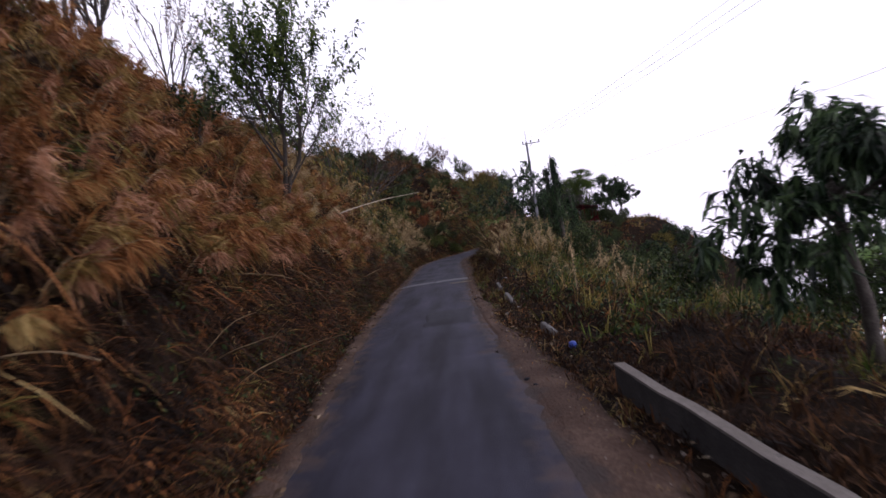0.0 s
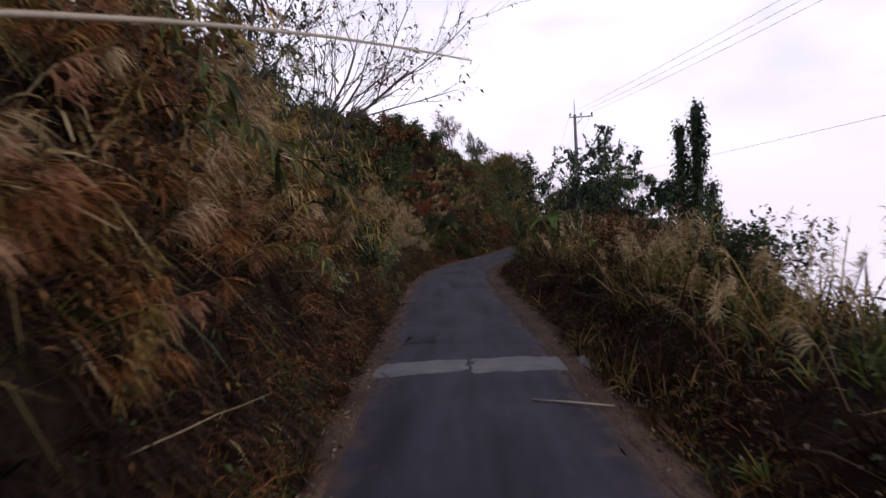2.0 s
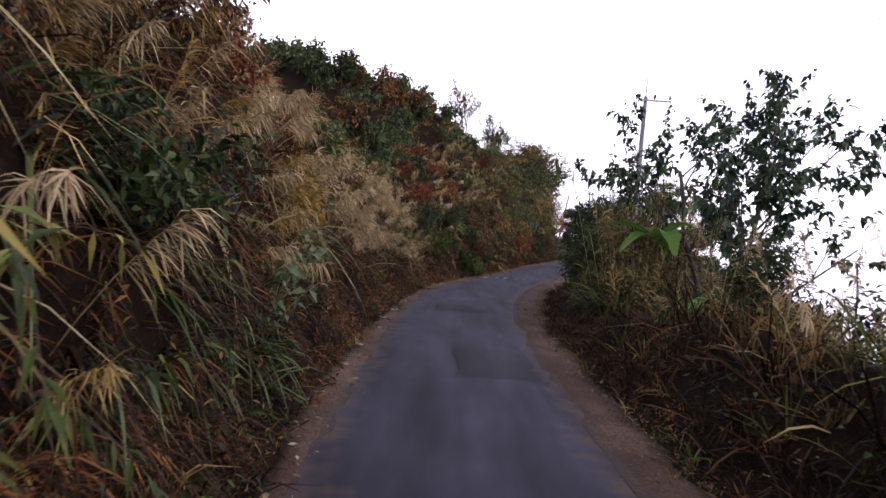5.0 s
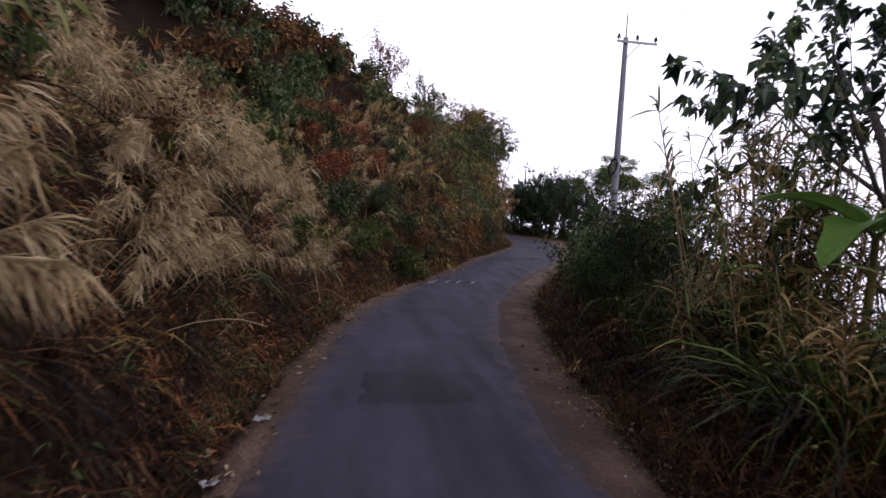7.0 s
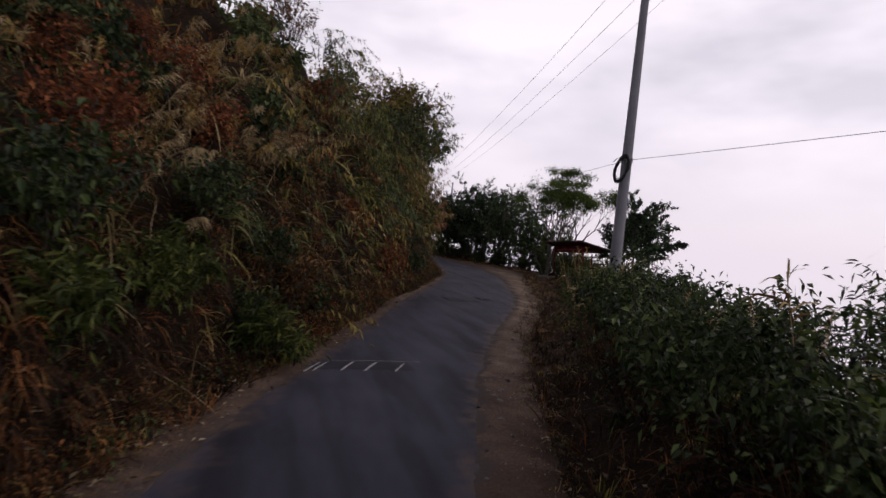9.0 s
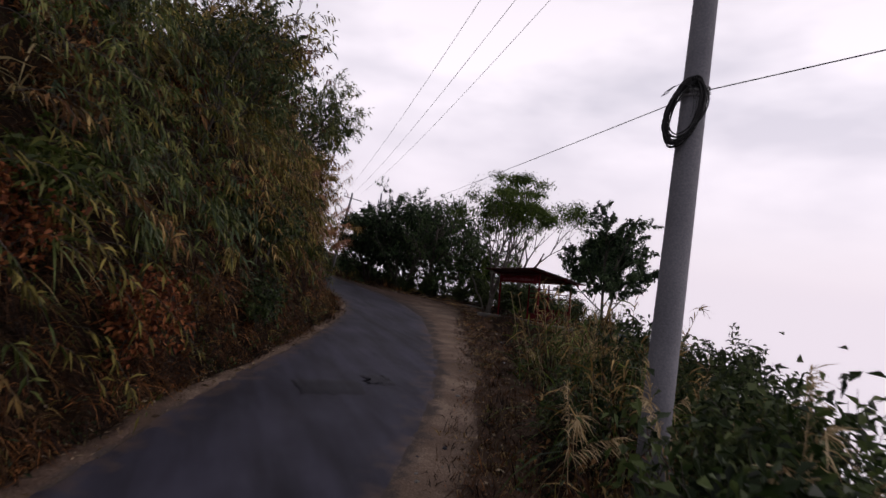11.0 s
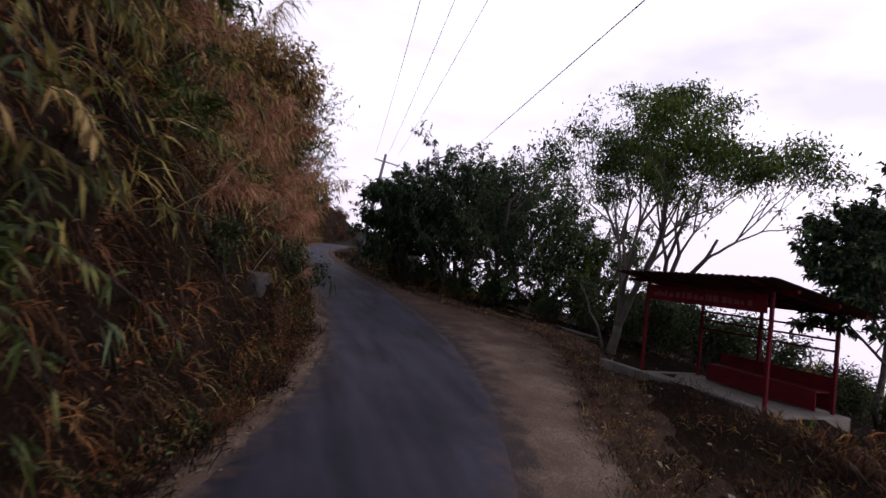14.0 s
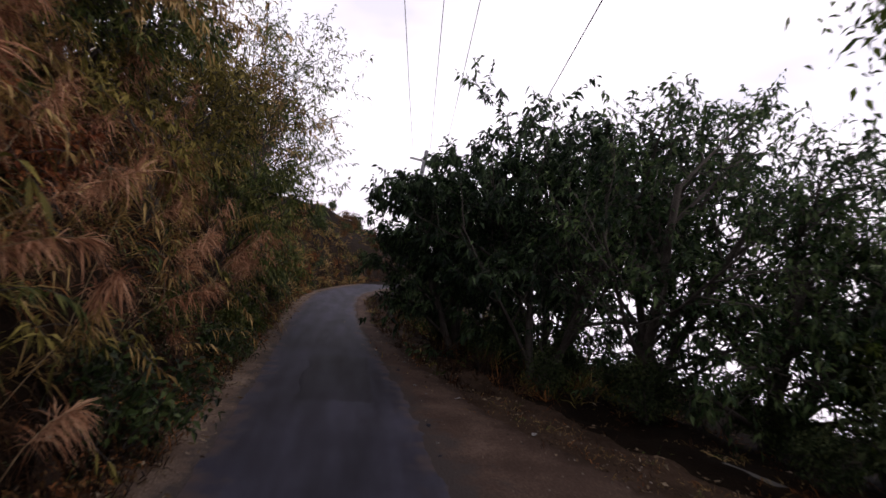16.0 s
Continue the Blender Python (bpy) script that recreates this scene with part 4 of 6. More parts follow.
# ---------------------------------------------------------------- grass of the open side
rng = np.random.RandomState(202)
h = Heap()
for y0, y1, wts, tall, d1 in ((1, 12, (.62, .04, .06, .09, .19), 0.55, 4.5), (12, 22, (.10, .04, .18, .30, .38), 0.85, 6.0), (22, 36, (.07, .03, .42, .31, .17), 1.3, 6.5),
                              (36, 46, (.35, .10, .15, .20, .20), 0.8, 6.0), (46, 57, (.54, .08, .09, .16, .13), 0.95, 6.5), (57, 69, (.76, .04, .05, .10, .05), 0.62, 8.0), (84, 104, (.3, .1, .1, .25, .25), 0.8, 5.0)):
    span = y1 - y0
    p, d = spots_right(int(44 * span), y0, y1, -0.12, d1, rng, 1.25)
    k = pick(p, wts, rng)
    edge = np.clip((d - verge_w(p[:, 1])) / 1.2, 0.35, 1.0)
    # tufts near the verge turned dark, as painted shade below the lit grass
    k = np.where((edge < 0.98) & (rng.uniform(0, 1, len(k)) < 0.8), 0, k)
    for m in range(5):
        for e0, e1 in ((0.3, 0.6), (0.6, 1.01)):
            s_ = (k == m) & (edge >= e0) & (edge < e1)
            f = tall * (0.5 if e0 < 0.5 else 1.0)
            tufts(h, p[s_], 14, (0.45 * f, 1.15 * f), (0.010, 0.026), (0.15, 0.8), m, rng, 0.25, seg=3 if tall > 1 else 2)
p, d = spots_right(4200, 62, 90, -0.9, 9.0, rng)
p = p[((p[:, 0] < 16.6) | (p[:, 1] < 68.5) | (p[:, 1] > 75)) & (wave(p[:, 0], p[:, 1], 1.1, 63) > -0.25)]
k = pick(p, (.5, .15, .15, .12, .08), rng, 1.5)
for m in range(5):
    tufts(h, p[k == m], 9, (0.08, 0.30), (0.006, 0.014), (0.3, 0.9), m, rng, 0.3, 1.1, seg=2)
p, d = spots_right(4600, 55, 76, -0.7, 6.5, rng, 1.2)
p = p[(p[:, 0] < 16.9) | (p[:, 1] < 69.8)]
k = pick(p, (.74, .06, .16, .04, .0), rng, 1.2)
for m in range(4):
    tufts(h, p[k == m], 11, (0.12, 0.42), (0.005, 0.012), (0.3, 1.0), m, rng, 0.3, 1.1, seg=2)
p, d = spots_right(6500, -1, 60, -0.15, 3.4, rng, 1.3)
k = pick(p, (.62, .14, .08, .11, .05), rng, 1.3, 83)
for m in range(5):
    tufts(h, p[k == m], 7, (0.12, 0.36), (0.006, 0.014), (0.2, 0.9), m, rng, 0.5, 1.3, seg=2)
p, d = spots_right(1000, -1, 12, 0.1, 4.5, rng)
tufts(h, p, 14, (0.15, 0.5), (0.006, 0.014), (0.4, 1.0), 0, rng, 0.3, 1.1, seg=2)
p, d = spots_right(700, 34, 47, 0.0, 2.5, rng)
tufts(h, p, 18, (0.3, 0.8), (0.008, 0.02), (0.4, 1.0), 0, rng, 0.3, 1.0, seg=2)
p, d = spots_right(1500, -2, 118, 5.0, 26.0, rng)
p = p[(p[:, 1] < 62) | (p[:, 1] > 90) | (d > 9.5)]
k = pick(p, (.2, .1, .15, .3, .25), rng, 4)
for m in range(5):
    tufts(h, p[k == m], 12, (0.6, 1.5), (0.02, 0.05), (0.2, 0.8), m, rng, 0.3, seg=2)
h.thing("slope_grass", GRASS, label="rough dry and green grass on the falling slope beside the verge", category="grass", kind="stuff")

h = Heap()
for y0, y1, n, d0, d1, ln in ((20, 36, 240, 0.9, 4.5, (1.0, 1.9)), (44, 57, 110, 1.6, 4.5, (1.2, 2.3)), (57, 62, 36, 1.6, 3.4, (0.8, 1.5)), (12, 20, 50, 1.5, 5, (0.8, 1.5)), (38, 46, 40, 1.5, 4, (0.8, 1.5)), (60, 67, 70, 2.5, 6.5, (0.4, 0.8)), (24, 31, 110, 1.3, 3.4, (1.0, 1.6))):
    p, d = spots_right(n, y0, y1, d0, d1, rng)
    plumes(h, p, rng, ln, 0, 1 if y0 < 57 else 2, 0.1)
p, d = spots_right(46, 59.5, 64.5, 1.0, 3.2, rng)
plumes(h, p[::3], rng, (1.5, 2.2), 0, 1, 0.1)
plumes(h, p[1::3], rng, (1.3, 2.0), 0, 2, 0.1)
plumes(h, p[2::3], rng, (1.2, 1.8), 0, 3, 0.1)
for a in ((8.2, 55.75), (8.32, 55.7), (8.1, 56.2)):
    plumes(h, np.array([[a[0], a[1], float(height(*a))]]), rng, (1.9, 2.2), 0, 1, 0.0, 1.5)
h.thing("roadside_plume_grass", [M_TWIG, M_PLUME, M_OLIVE, M_GREEN], label="tall straw-coloured reed grass with pale plumes", category="grass", kind="stuff")

h = Heap()
p, d = spots_right(4600, 9, 66, 0.5, 5.5, rng)
k = pick(p, (.72, .28), rng, 1.5, 79)
p[:, 2] += rng.uniform(0.05, 0.55, len(p))
for m in range(2):
    q = np.repeat(p[k == m], 4, 0) + rng.normal(0, 0.09, (4 * (k == m).sum(), 3))
    ln = rng.uniform(0.05, 0.12, len(q))
    leaves(h, q, rng.normal(0, 0.7, q.shape) + [-0.3, 0, 0.1], ln, ln * rng.uniform(0.3, 0.55, len(q)), m, 0.3, rng)
h.thing("roadside_weeds", [M_WEED, M_WEEDDRY], label="green and withered weeds beside the dirt verge", category="weeds", kind="stuff")

# broad-leaved weeds that lean out of the bank
def broad_weed(x, y, tall, seed, mat, label, stems=4, leaf=(0.11, 0.19)):
    r = np.random.RandomState(seed)
    ob = empty("broad_leaved_weed", at_ground(x, y), label, "weed", "broad-leaved weeds on the bank")
    for i in range(stems):
        g = Heap()
        c = curve_pts((0, 0, 0), norm(np.array([r.uniform(0.1, 0.7), r.normal(0, 0.3), 1.0])), tall * r.uniform(0.7, 1.1), r.uniform(0.0, 0.3), 6, 0.03, r)
        tube(g, c, np.linspace(0.008, 0.003, 6), 5)
        g.thing("stem", [M_TWIG], ob, True)
        g = Heap()
        k = 15
        t = np.linspace(0.25, 1.0, k)
        pos = np.stack([np.interp(t, np.linspace(0, 1, 6), c[:, j]) for j in range(3)], -1)
        a = np.arange(k) * 2.4 + r.uniform(0, 6)
        ln = r.uniform(*leaf, k)
        leaves(g, pos, np.stack([np.cos(a), np.sin(a), r.uniform(-0.5, 0.3, k)], -1), ln, ln * r.uniform(0.42, 0.58, k), 0, 0.2, r, 0.3)
        g.thing("foliage", [mat], ob)
    return ob


for x, y, tall, seed, mat, label in ((-2.05, 32.9, 1.5, 851, M_WEEDPALE, "weed with broad grey-green leaves at the foot of the bank"), (-2.15, 33.6, 1.3, 852, M_WEEDPALE, "weed with broad grey-green leaves at the foot of the bank"),
                                     (-2.0, 25.6, 0.8, 853, M_WEEDPALE, "weed with broad grey-green leaves at the foot of the bank"), (5.5, 66.2, 1.2, 854, M_WEEDPALE, "weed with round green leaves on the bank"),
                                     (5.2, 65.4, 1.3, 855, M_YELLOW, "weed with round yellowing leaves on the bank"), (5.9, 67.0, 1.1, 856, M_RED, "weed with round rusty leaves on the bank"),
                                     (9.15, 55.15, 0.5, 859, M_WEEDPALE, "weed with large drooping leaves at the foot of the pole"),
                                     (-2.5, 35.6, 0.9, 857, M_YELLOW, "weed with bright yellow leaves on the bank"), (3.5, 60.3, 1.2, 858, M_WEEDPALE, "weed with broad green leaves under the bamboo")):
    broad_weed(x, y, tall, seed, mat, label, leaf=(0.22, 0.38) if seed == 859 else (0.11, 0.19))

# broken dry reeds on the bank above the bend
h = Heap()
r = np.random.RandomState(211)
p, d = spots_left(90, 68, 90, 2.0, 4.5, r)
p[:, 2] += r.uniform(0.0, 0.7, len(p))
tufts(h, p, 7, (0.7, 1.7), (0.025, 0.05), (0.35, 1.1), 0, r, 0.3, seg=3)
h.thing("dry_reeds", [M_STRAW], label="pale dry reed leaves hanging from the bank above the bend", category="reeds", kind="stuff")

h = Heap()
p, d = spots_left(230, 70, 92, 1.3, 4.2, r)
plumes(h, p[:150], r, (1.6, 3.2), 0, 1, 0.55, 3.2)
plumes(h, p[150:], r, (1.8, 3.4), 0, 2, 0.5, 2.4)
h.thing("rusty_plume_grass", [M_TWIG, M_RUSTPLUME, M_GOLD], label="tall dry grass with rusty brown plumes on the bank", category="grass", kind="stuff")

h = Heap()
p, d = spots_left(90, 29.5, 37, 1.2, 3.2, r)
p[:22, 1] = np.interp(p[:22, 1], [29.5, 37], [30.2, 33.0])
p[:22, 0] = x_left(p[:22, 1]) - r.uniform(0.45, 1.05, 22)
p[:22, 2] = height(p[:22, 0], p[:22, 1])
tufts(h, p[:22], 9, (0.35, 0.75), (0.016, 0.034), (0.5, 1.1), 0, r, 0.7, seg=3)
tufts(h, p[22:50], 12, (0.5, 1.2), (0.010, 0.024), (0.4, 1.1), 1, r, 0.5, seg=3)
tufts(h, p[50:], 12, (0.5, 1.0), (0.010, 0.024), (0.4, 1.1), 2, r, 0.5, seg=3)
h.thing("arching_grass", [M_REEDGREEN, M_STRAW, M_DEADSHADE], label="long arching green and straw grass on the bank", category="grass", kind="stuff")

h = Heap()
p, d = spots_left(520, 67, 84, 1.5, 5.0, r)
# bright kinds chosen to paint skylight on the upper bank
k = pick(p, (.06, .26, .30, .26, .12), r, 1.5)
for m in range(5):
    tufts(h, p[k == m], 12, (0.35, 1.0), (0.012, 0.03), (0.4, 1.1), m, r, 0.6, 1.0, seg=2)
h.thing("hanging_grass", GRASS, label="rusty and olive grass hanging from the steep bank", category="grass", kind="stuff")

# dry grass on the far bank where the road leaves the view, pale to paint haze
h = Heap()
p, d = spots_left(520, 95, 118, 0.5, 6.5, r)
k = pick(p, (.06, .14, .50, .22, .08), r, 2.0, 88)
for m in range(5):
    tufts(h, p[k == m], 9, (0.5, 1.2), (0.02, 0.045), (0.3, 1.0), m, r, 0.5, seg=2)
h.thing("far_bank_grass", GRASS, label="grass on the far bank beyond the bend, coloured pale tan for haze", category="grass", kind="stuff")

# stubble round the shelter and on the slope beyond it
h = Heap()
p, d = spots_right(1500, 57, 70, 2.2, 8.0, r)
q = np.column_stack([r.uniform(21.5, 31, 900), r.uniform(60, 76, 900)])
p = np.concatenate([p, np.column_stack([q, height(q[:, 0], q[:, 1])])])
k = pick(p, (.62, .2, .1, .03, .05), r, 3)
for m in range(5):
    tufts(h, p[k == m], 7, (0.18, 0.55), (0.012, 0.03), (0.2, 0.9), m, r, 0.2, seg=2)
h.thing("stubble_grass", GRASS, label="short dry brown stubble grass round the shelter", category="grass", kind="stuff")

# green and olive grass on the rounded shoulder of the slope
h = Heap()
p, d = spots_right(1700, 16, 36, 3.6, 11.0, r)
k = pick(p, (.10, .03, .17, .36, .34), r, 2.0, 87)
for m in range(5):
    tufts(h, p[k == m], 9, (0.35, 0.85), (0.014, 0.034), (0.3, 0.9), m, r, 0.3, seg=2)
h.thing("slope_grass", GRASS, label="green and straw grass on the shoulder of the falling slope", category="grass", kind="stuff")

# litter on both road edges
h = Heap()
for maker, n, d0, d1 in ((spots_left, 7500, -0.12, 0.62), (spots_right, 2600, -0.35, 0.7), (spots_right, 2200, -1.2, 6.0)):
    p, d = maker(n, 60 if d1 > 5 else 0, 100, d0, d1, rng, 0.8)
    p[:, 2] = np.maximum(p[:, 2], road_z(p[:, 1])) + rng.uniform(0.015, 0.05, n)
    ln = rng.uniform(0.03, 0.12, n)
    leaves(h, p, rng.normal(0, 1, p.shape) * [1, 1, 0.18], ln, ln * rng.uniform(0.15, 0.5, n), 0, 0.2, rng, 0.05)
p, d = spots_left(6500, 43, 96, 0.0, 1.6, rng, 0.8)
p[:, 2] = np.maximum(p[:, 2], road_z(p[:, 1])) + 0.03
ln = rng.uniform(0.04, 0.13, len(p))
leaves(h, p, rng.normal(0, 1, p.shape) * [1, 1, 0.3], ln, ln * rng.uniform(0.15, 0.4, len(p)), 0, 0.2, rng, 0.05)
h.thing("leaf_litter", [M_LITTER], label="dry fallen leaves and straw along the road edges", category="leaf litter", kind="stuff")

# ---------------------------------------------------------------- shrubs on the bank and the hill
rng = np.random.RandomState(303)
SHRUBS = []
for i, (mat, label, leaf, lw, n_) in enumerate([
        (M_WEED, "leafy green shrub growing out of the bank", (0.065, 0.12), 0.5, 12), (M_RED, "shrub with withered reddish brown leaves on the bank", (0.06, 0.11), 0.5, 12),
        (M_BAMBOO, "light green shrub with narrow leaves on the bank", (0.12, 0.22), 0.22, 14), (M_WEEDDRY, "dried tan shrub on the bank", (0.05, 0.10), 0.45, 15),
        (M_HILL, "dense green hillside bush", (0.13, 0.20), 0.5, 12), (M_YELLOW, "shrub with yellowing leaves on the bank", (0.10, 0.17), 0.55, 8)]):
    SHRUBS.append((label, dict(levels=2, kids=(6, 4), spread=0.8, first=0.2, ratio=0.62, leaf=leaf, leaf_w=lw, per_twig=n_ + 2, fork=2 if i == 4 else 3, mat=mat, bark=M_BARK, sides=4, cloud=0.06, simple=True)))
HILL_AT = {0: [], 1: []}
SHRUB_AT = {0: [], 1: [], 2: [], 3: [], 4: [], 5: []}
# tan kinds beyond y 104 paint haze on the far bank
for y0, y1, n, d0, d1, kinds in ((-1, 16, 8, 1.6, 4.5, (1, 3, 3, 0)), (16, 32, 22, 0.8, 4.5, (0, 0, 3, 3, 2, 2)), (37.5, 50, 22, 1.2, 5.0, (0, 0, 2, 3, 2)), (32.5, 37.5, 9, 1.4, 5.0, (3, 3, 2, 1)), (50, 62, 34, 0.7, 5.0, (0, 1, 1, 4, 2, 3)),
                                 (62, 82, 40, 0.5, 5.0, (0, 2, 2, 4, 1, 0)), (82, 108, 32, 0.8, 5.0, (1, 1, 0, 4, 4, 2)), (104, 140, 40, 0.5, 9.0, (3, 3, 4, 3))):
    p, d = spots_left(n, y0, y1, d0, d1, rng)
    for a in p:
        SHRUB_AT[kinds[rng.randint(len(kinds))]].append((a[0], a[1], rng.uniform(0.75, 1.35)))
SHRUB_AT[5] += [(-2.6, 34.9, 0.45), (-2.7, 37.6, 0.4), (-2.2, 42.0, 0.4)]
SHRUB_AT[1] += [(7.5, 73.0, 1.2), (8.6, 81.0, 1.0), (6.4, 77.4, 1.6), (7.0, 80.0, 1.4), (8.0, 79.8, 1.1), (7.9, 79.4, 1.2)]
SHRUB_AT[2] += [(7.4, 76.2, 1.35), (9.0, 84.0, 0.9), (6.3, 73.2, 1.5), (6.6, 82.0, 1.5), (7.6, 71.0, 0.9), (6.2, 66.0, 0.8)]
SHRUB_AT[3] += [(7.2, 78.4, 1.3), (6.6, 75.0, 1.5), (5.6, 76.4, 1.6), (8.2, 82.4, 1.2), (7.6, 74.6, 1.1), (8.2, 86.0, 1.1)]
for y0, y1, n, d0, d1, s0, s1 in ((41, 64, 52, 4.2, 10.0, 0.9, 1.5), (10, 34, 14, 6.0, 16.0, 1.0, 1.9), (34, 52, 24, 7.0, 17.0, 0.9, 1.5), (54, 68, 46, 8.0, 20.0, 1.0, 1.8), (64, 112, 40, 4.5, 13.0, 1.0, 1.9)):
    p, d = spots_left(n, y0, y1, d0, d1, rng)
    for a in p:
        HILL_AT[(0, 0, 0, 0, 1)[rng.randint(5)]].append((a[0], a[1], rng.uniform(s0, s1)))
for k, where in SHRUB_AT.items():
    label, kw = SHRUBS[k]
    where = [a for a in where if not (72.8 < a[1] < 77.5 and a[0] > x_left(a[1]) - 1.5)]
    x, y, s_ = where[0]
    first_one = grow("shrub", at_ground(x, y), 1.5, 0.025, 400 + k, label=label, category="shrub", group="shrubs on the bank", **kw)
    for x, y, s_ in where[1:]:
        copy_thing(first_one, placed(x, y, s_, rng.uniform(0, 6.28), 0.05, (rng.uniform(-0.2, 0.2), rng.uniform(0.0, 0.5))))


def merged(name, source, places, label, category):
    """One mesh of many turned and scaled copies of a plant."""
    g = Heap()
    mats = []
    for ob in source.children:
        me = ob.data
        co = np.empty(len(me.vertices) * 3, np.float32)
        me.vertices.foreach_get("co", co)
        co = co.reshape(-1, 3)
        loops = np.empty(len(me.loops), np.int32)
        me.loops.foreach_get("vertex_index", loops)
        start, total = np.empty(len(me.polygons), np.int32), np.empty(len(me.polygons), np.int32)
        me.polygons.foreach_get("loop_start", start)
        me.polygons.foreach_get("loop_total", total)
        faces = [loops[start[total == k][:, None] + np.arange(k)] for k in np.unique(total)]
        mats.append(me.materials[0])
        for m in places:
            a = np.array(m)
            base = g.n
            g.add(co @ a[:3, :3].T + a[:3, 3], faces[0], len(mats) - 1)
            for f in faces[1:]:
                g.f.append((f + base).astype(np.int32))
                g.k.append(np.full(len(f), len(mats) - 1, np.int32))
    return g.thing(name, mats, label=label, category=category, kind="stuff")


for k, label in ((0, "dense green bushes covering the upper hillside"), (1, "dried tan bushes scattered over the upper hillside")):
    x, y, s_ = HILL_AT[k][0]
    first_one = grow("shrub", at_ground(x, y), 1.5, 0.025, 420 + k, label=("dense green hillside bush", "dried tan bush on the hillside")[k], category="shrub", group="shrubs on the hill", levels=2, kids=(6, 4), spread=0.85,
                     first=0.2, ratio=0.64, leaf=(0.13, 0.21), leaf_w=0.5, per_twig=11, fork=2, mat=(M_HILL, M_WEEDDRY)[k], bark=M_BARK, sides=3, cloud=0.08, simple=True)
    merged("hillside_bushes", first_one, [placed(x, y, s_, rng.uniform(0, 6.28), 0.05, (rng.uniform(-0.2, 0.2), rng.uniform(0.0, 0.5))) for x, y, s_ in HILL_AT[k][1:]], label, "bushes")

# bushes of the open side
BUSH = [(3.9, 44.4, 1.25, 2), (4.5, 45.6, 1.2, 0), (5.0, 47.0, 1.1, 0), (5.6, 48.6, 1.2, 4), (6.2, 50.0, 1.15, 0), (6.9, 51.4, 1.1, 2), (7.4, 52.8, 1.2, 0), (8.3, 54.2, 1.1, 4), (8.9, 53.0, 1.3, 0),
        (7.4, 49.4, 1.3, 4), (6.4, 47.2, 1.3, 2), (5.4, 45.2, 1.2, 4), (3.6, 27.6, 0.9, 3), (4.4, 24.4, 1.0, 0), (5.6, 21.0, 1.2, 4), 
        (4.2, 30.0, 1.0, 3), (5.2, 33.4, 1.2, 0), (3.8, 34.8, 0.9, 4), (4.9, 36.2, 1.0, 0), (9.9, 57.6, 0.9, 0), (11.5, 58.6, 0.9, 2), (6.0, 13.0, 1.0, 0), (7.5, 10.5, 1.2, 2), (3.5, 41.9, 0.8, 4), (4.1, 43.0, 1.55, 2), (4.6, 43.6, 1.4, 2),
        (20.4, 77.0, 1.2, 4), (20.3, 72.8, 0.85, 0), (20.2, 74.6, 1.2, 4), (20.0, 76.2, 1.3, 4), (21.5, 74.0, 1.2, 4), (20.2, 78.5, 1.3, 4), (21.2, 77.7, 1.4, 4), (22.1, 76.7, 1.4, 4), (18.4, 84.6, 1.0, 4), (17.0, 86.4, 1.0, 4), (19.4, 83.6, 1.0, 4), (22.6, 78.9, 1.5, 4), (24.2, 77.2, 1.3, 4), (18.6, 62.0, 1.1, 4), (17.2, 59.6, 1.2, 0), (20.0, 65.2, 1.2, 4), (15.6, 57.6, 1.2, 2), (13.4, 56.0, 1.1, 0), (11.6, 54.6, 1.1, 4), (10.6, 52.4, 1.2, 0), (19.2, 79.2, 1.4, 4), (10.6, 55.4, 0.9, 0), (11.3, 56.3, 1.0, 0), (12.6, 57.4, 1.2, 4), (19.6, 79.8, 0.9, 4), (20.8, 79.2, 1.0, 4), (21.9, 78.2, 1.1, 4), (18.9, 81.4, 0.8, 4), (22.2, 76.2, 1.1, 4), (16.2, 84.4, 0.7, 4), (17.4, 82.9, 0.9, 4), (15.4, 87.0, 0.8, 4), (16.2, 88.4, 1.1, 4), (15.2, 91.0, 1.2, 4), (14.6, 94.0, 1.1, 0), (14.4, 97.5, 1.1, 4), (15.8, 99.5, 1.4, 4)]
BUSH += [(20.3 - 5.2 * f + rng.uniform(-0.2, 0.2), 80.4 + 9.6 * f, rng.uniform(0.55, 0.75), 4) for f in np.linspace(0, 1, 15)]
BUSH += [(18.9, 78.4, 0.8, 4), (19.3, 77.0, 0.8, 4), (18.2, 80.2, 0.7, 4), (21.0, 71.9, 0.9, 4), (21.3, 70.6, 0.9, 4), (21.6, 69.3, 0.85, 0), (22.0, 72.8, 1.0, 4),
         (6.3, 22.9, 1.15, 0), (6.9, 22.2, 1.0, 4), (7.3, 21.7, 0.9, 0), (7.8, 21.3, 0.75, 2), (8.4, 21.0, 0.7, 0), (8.0, 26.1, 1.7, 0), (9.0, 25.6, 1.5, 4), (9.9, 24.9, 1.25, 0), (10.6, 24.3, 1.1, 3)]
made = {}
for x, y, s_, k in BUSH:
    label = {0: "leafy green roadside bush on the slope", 2: "light green bush with narrow leaves by the verge", 3: "dried tan roadside bush", 4: "dense dark green roadside bush"}[k]
    if k not in made:
        kw = dict(SHRUBS[k][1])
        if k == 2:
            kw["mat"] = M_WEED
        kw["per_twig"], kw["leaf"], kw["fork"] = 21 if k != 2 else 28, (0.06, 0.115), 4
        made[k] = grow("bush", at_ground(x, y), 1.75, 0.03, 430 + k, label=label, category="bush", group="bushes beside the verge", **kw)
    else:
        copy_thing(made[k], placed(x, y, s_, rng.uniform(0, 6.28)))

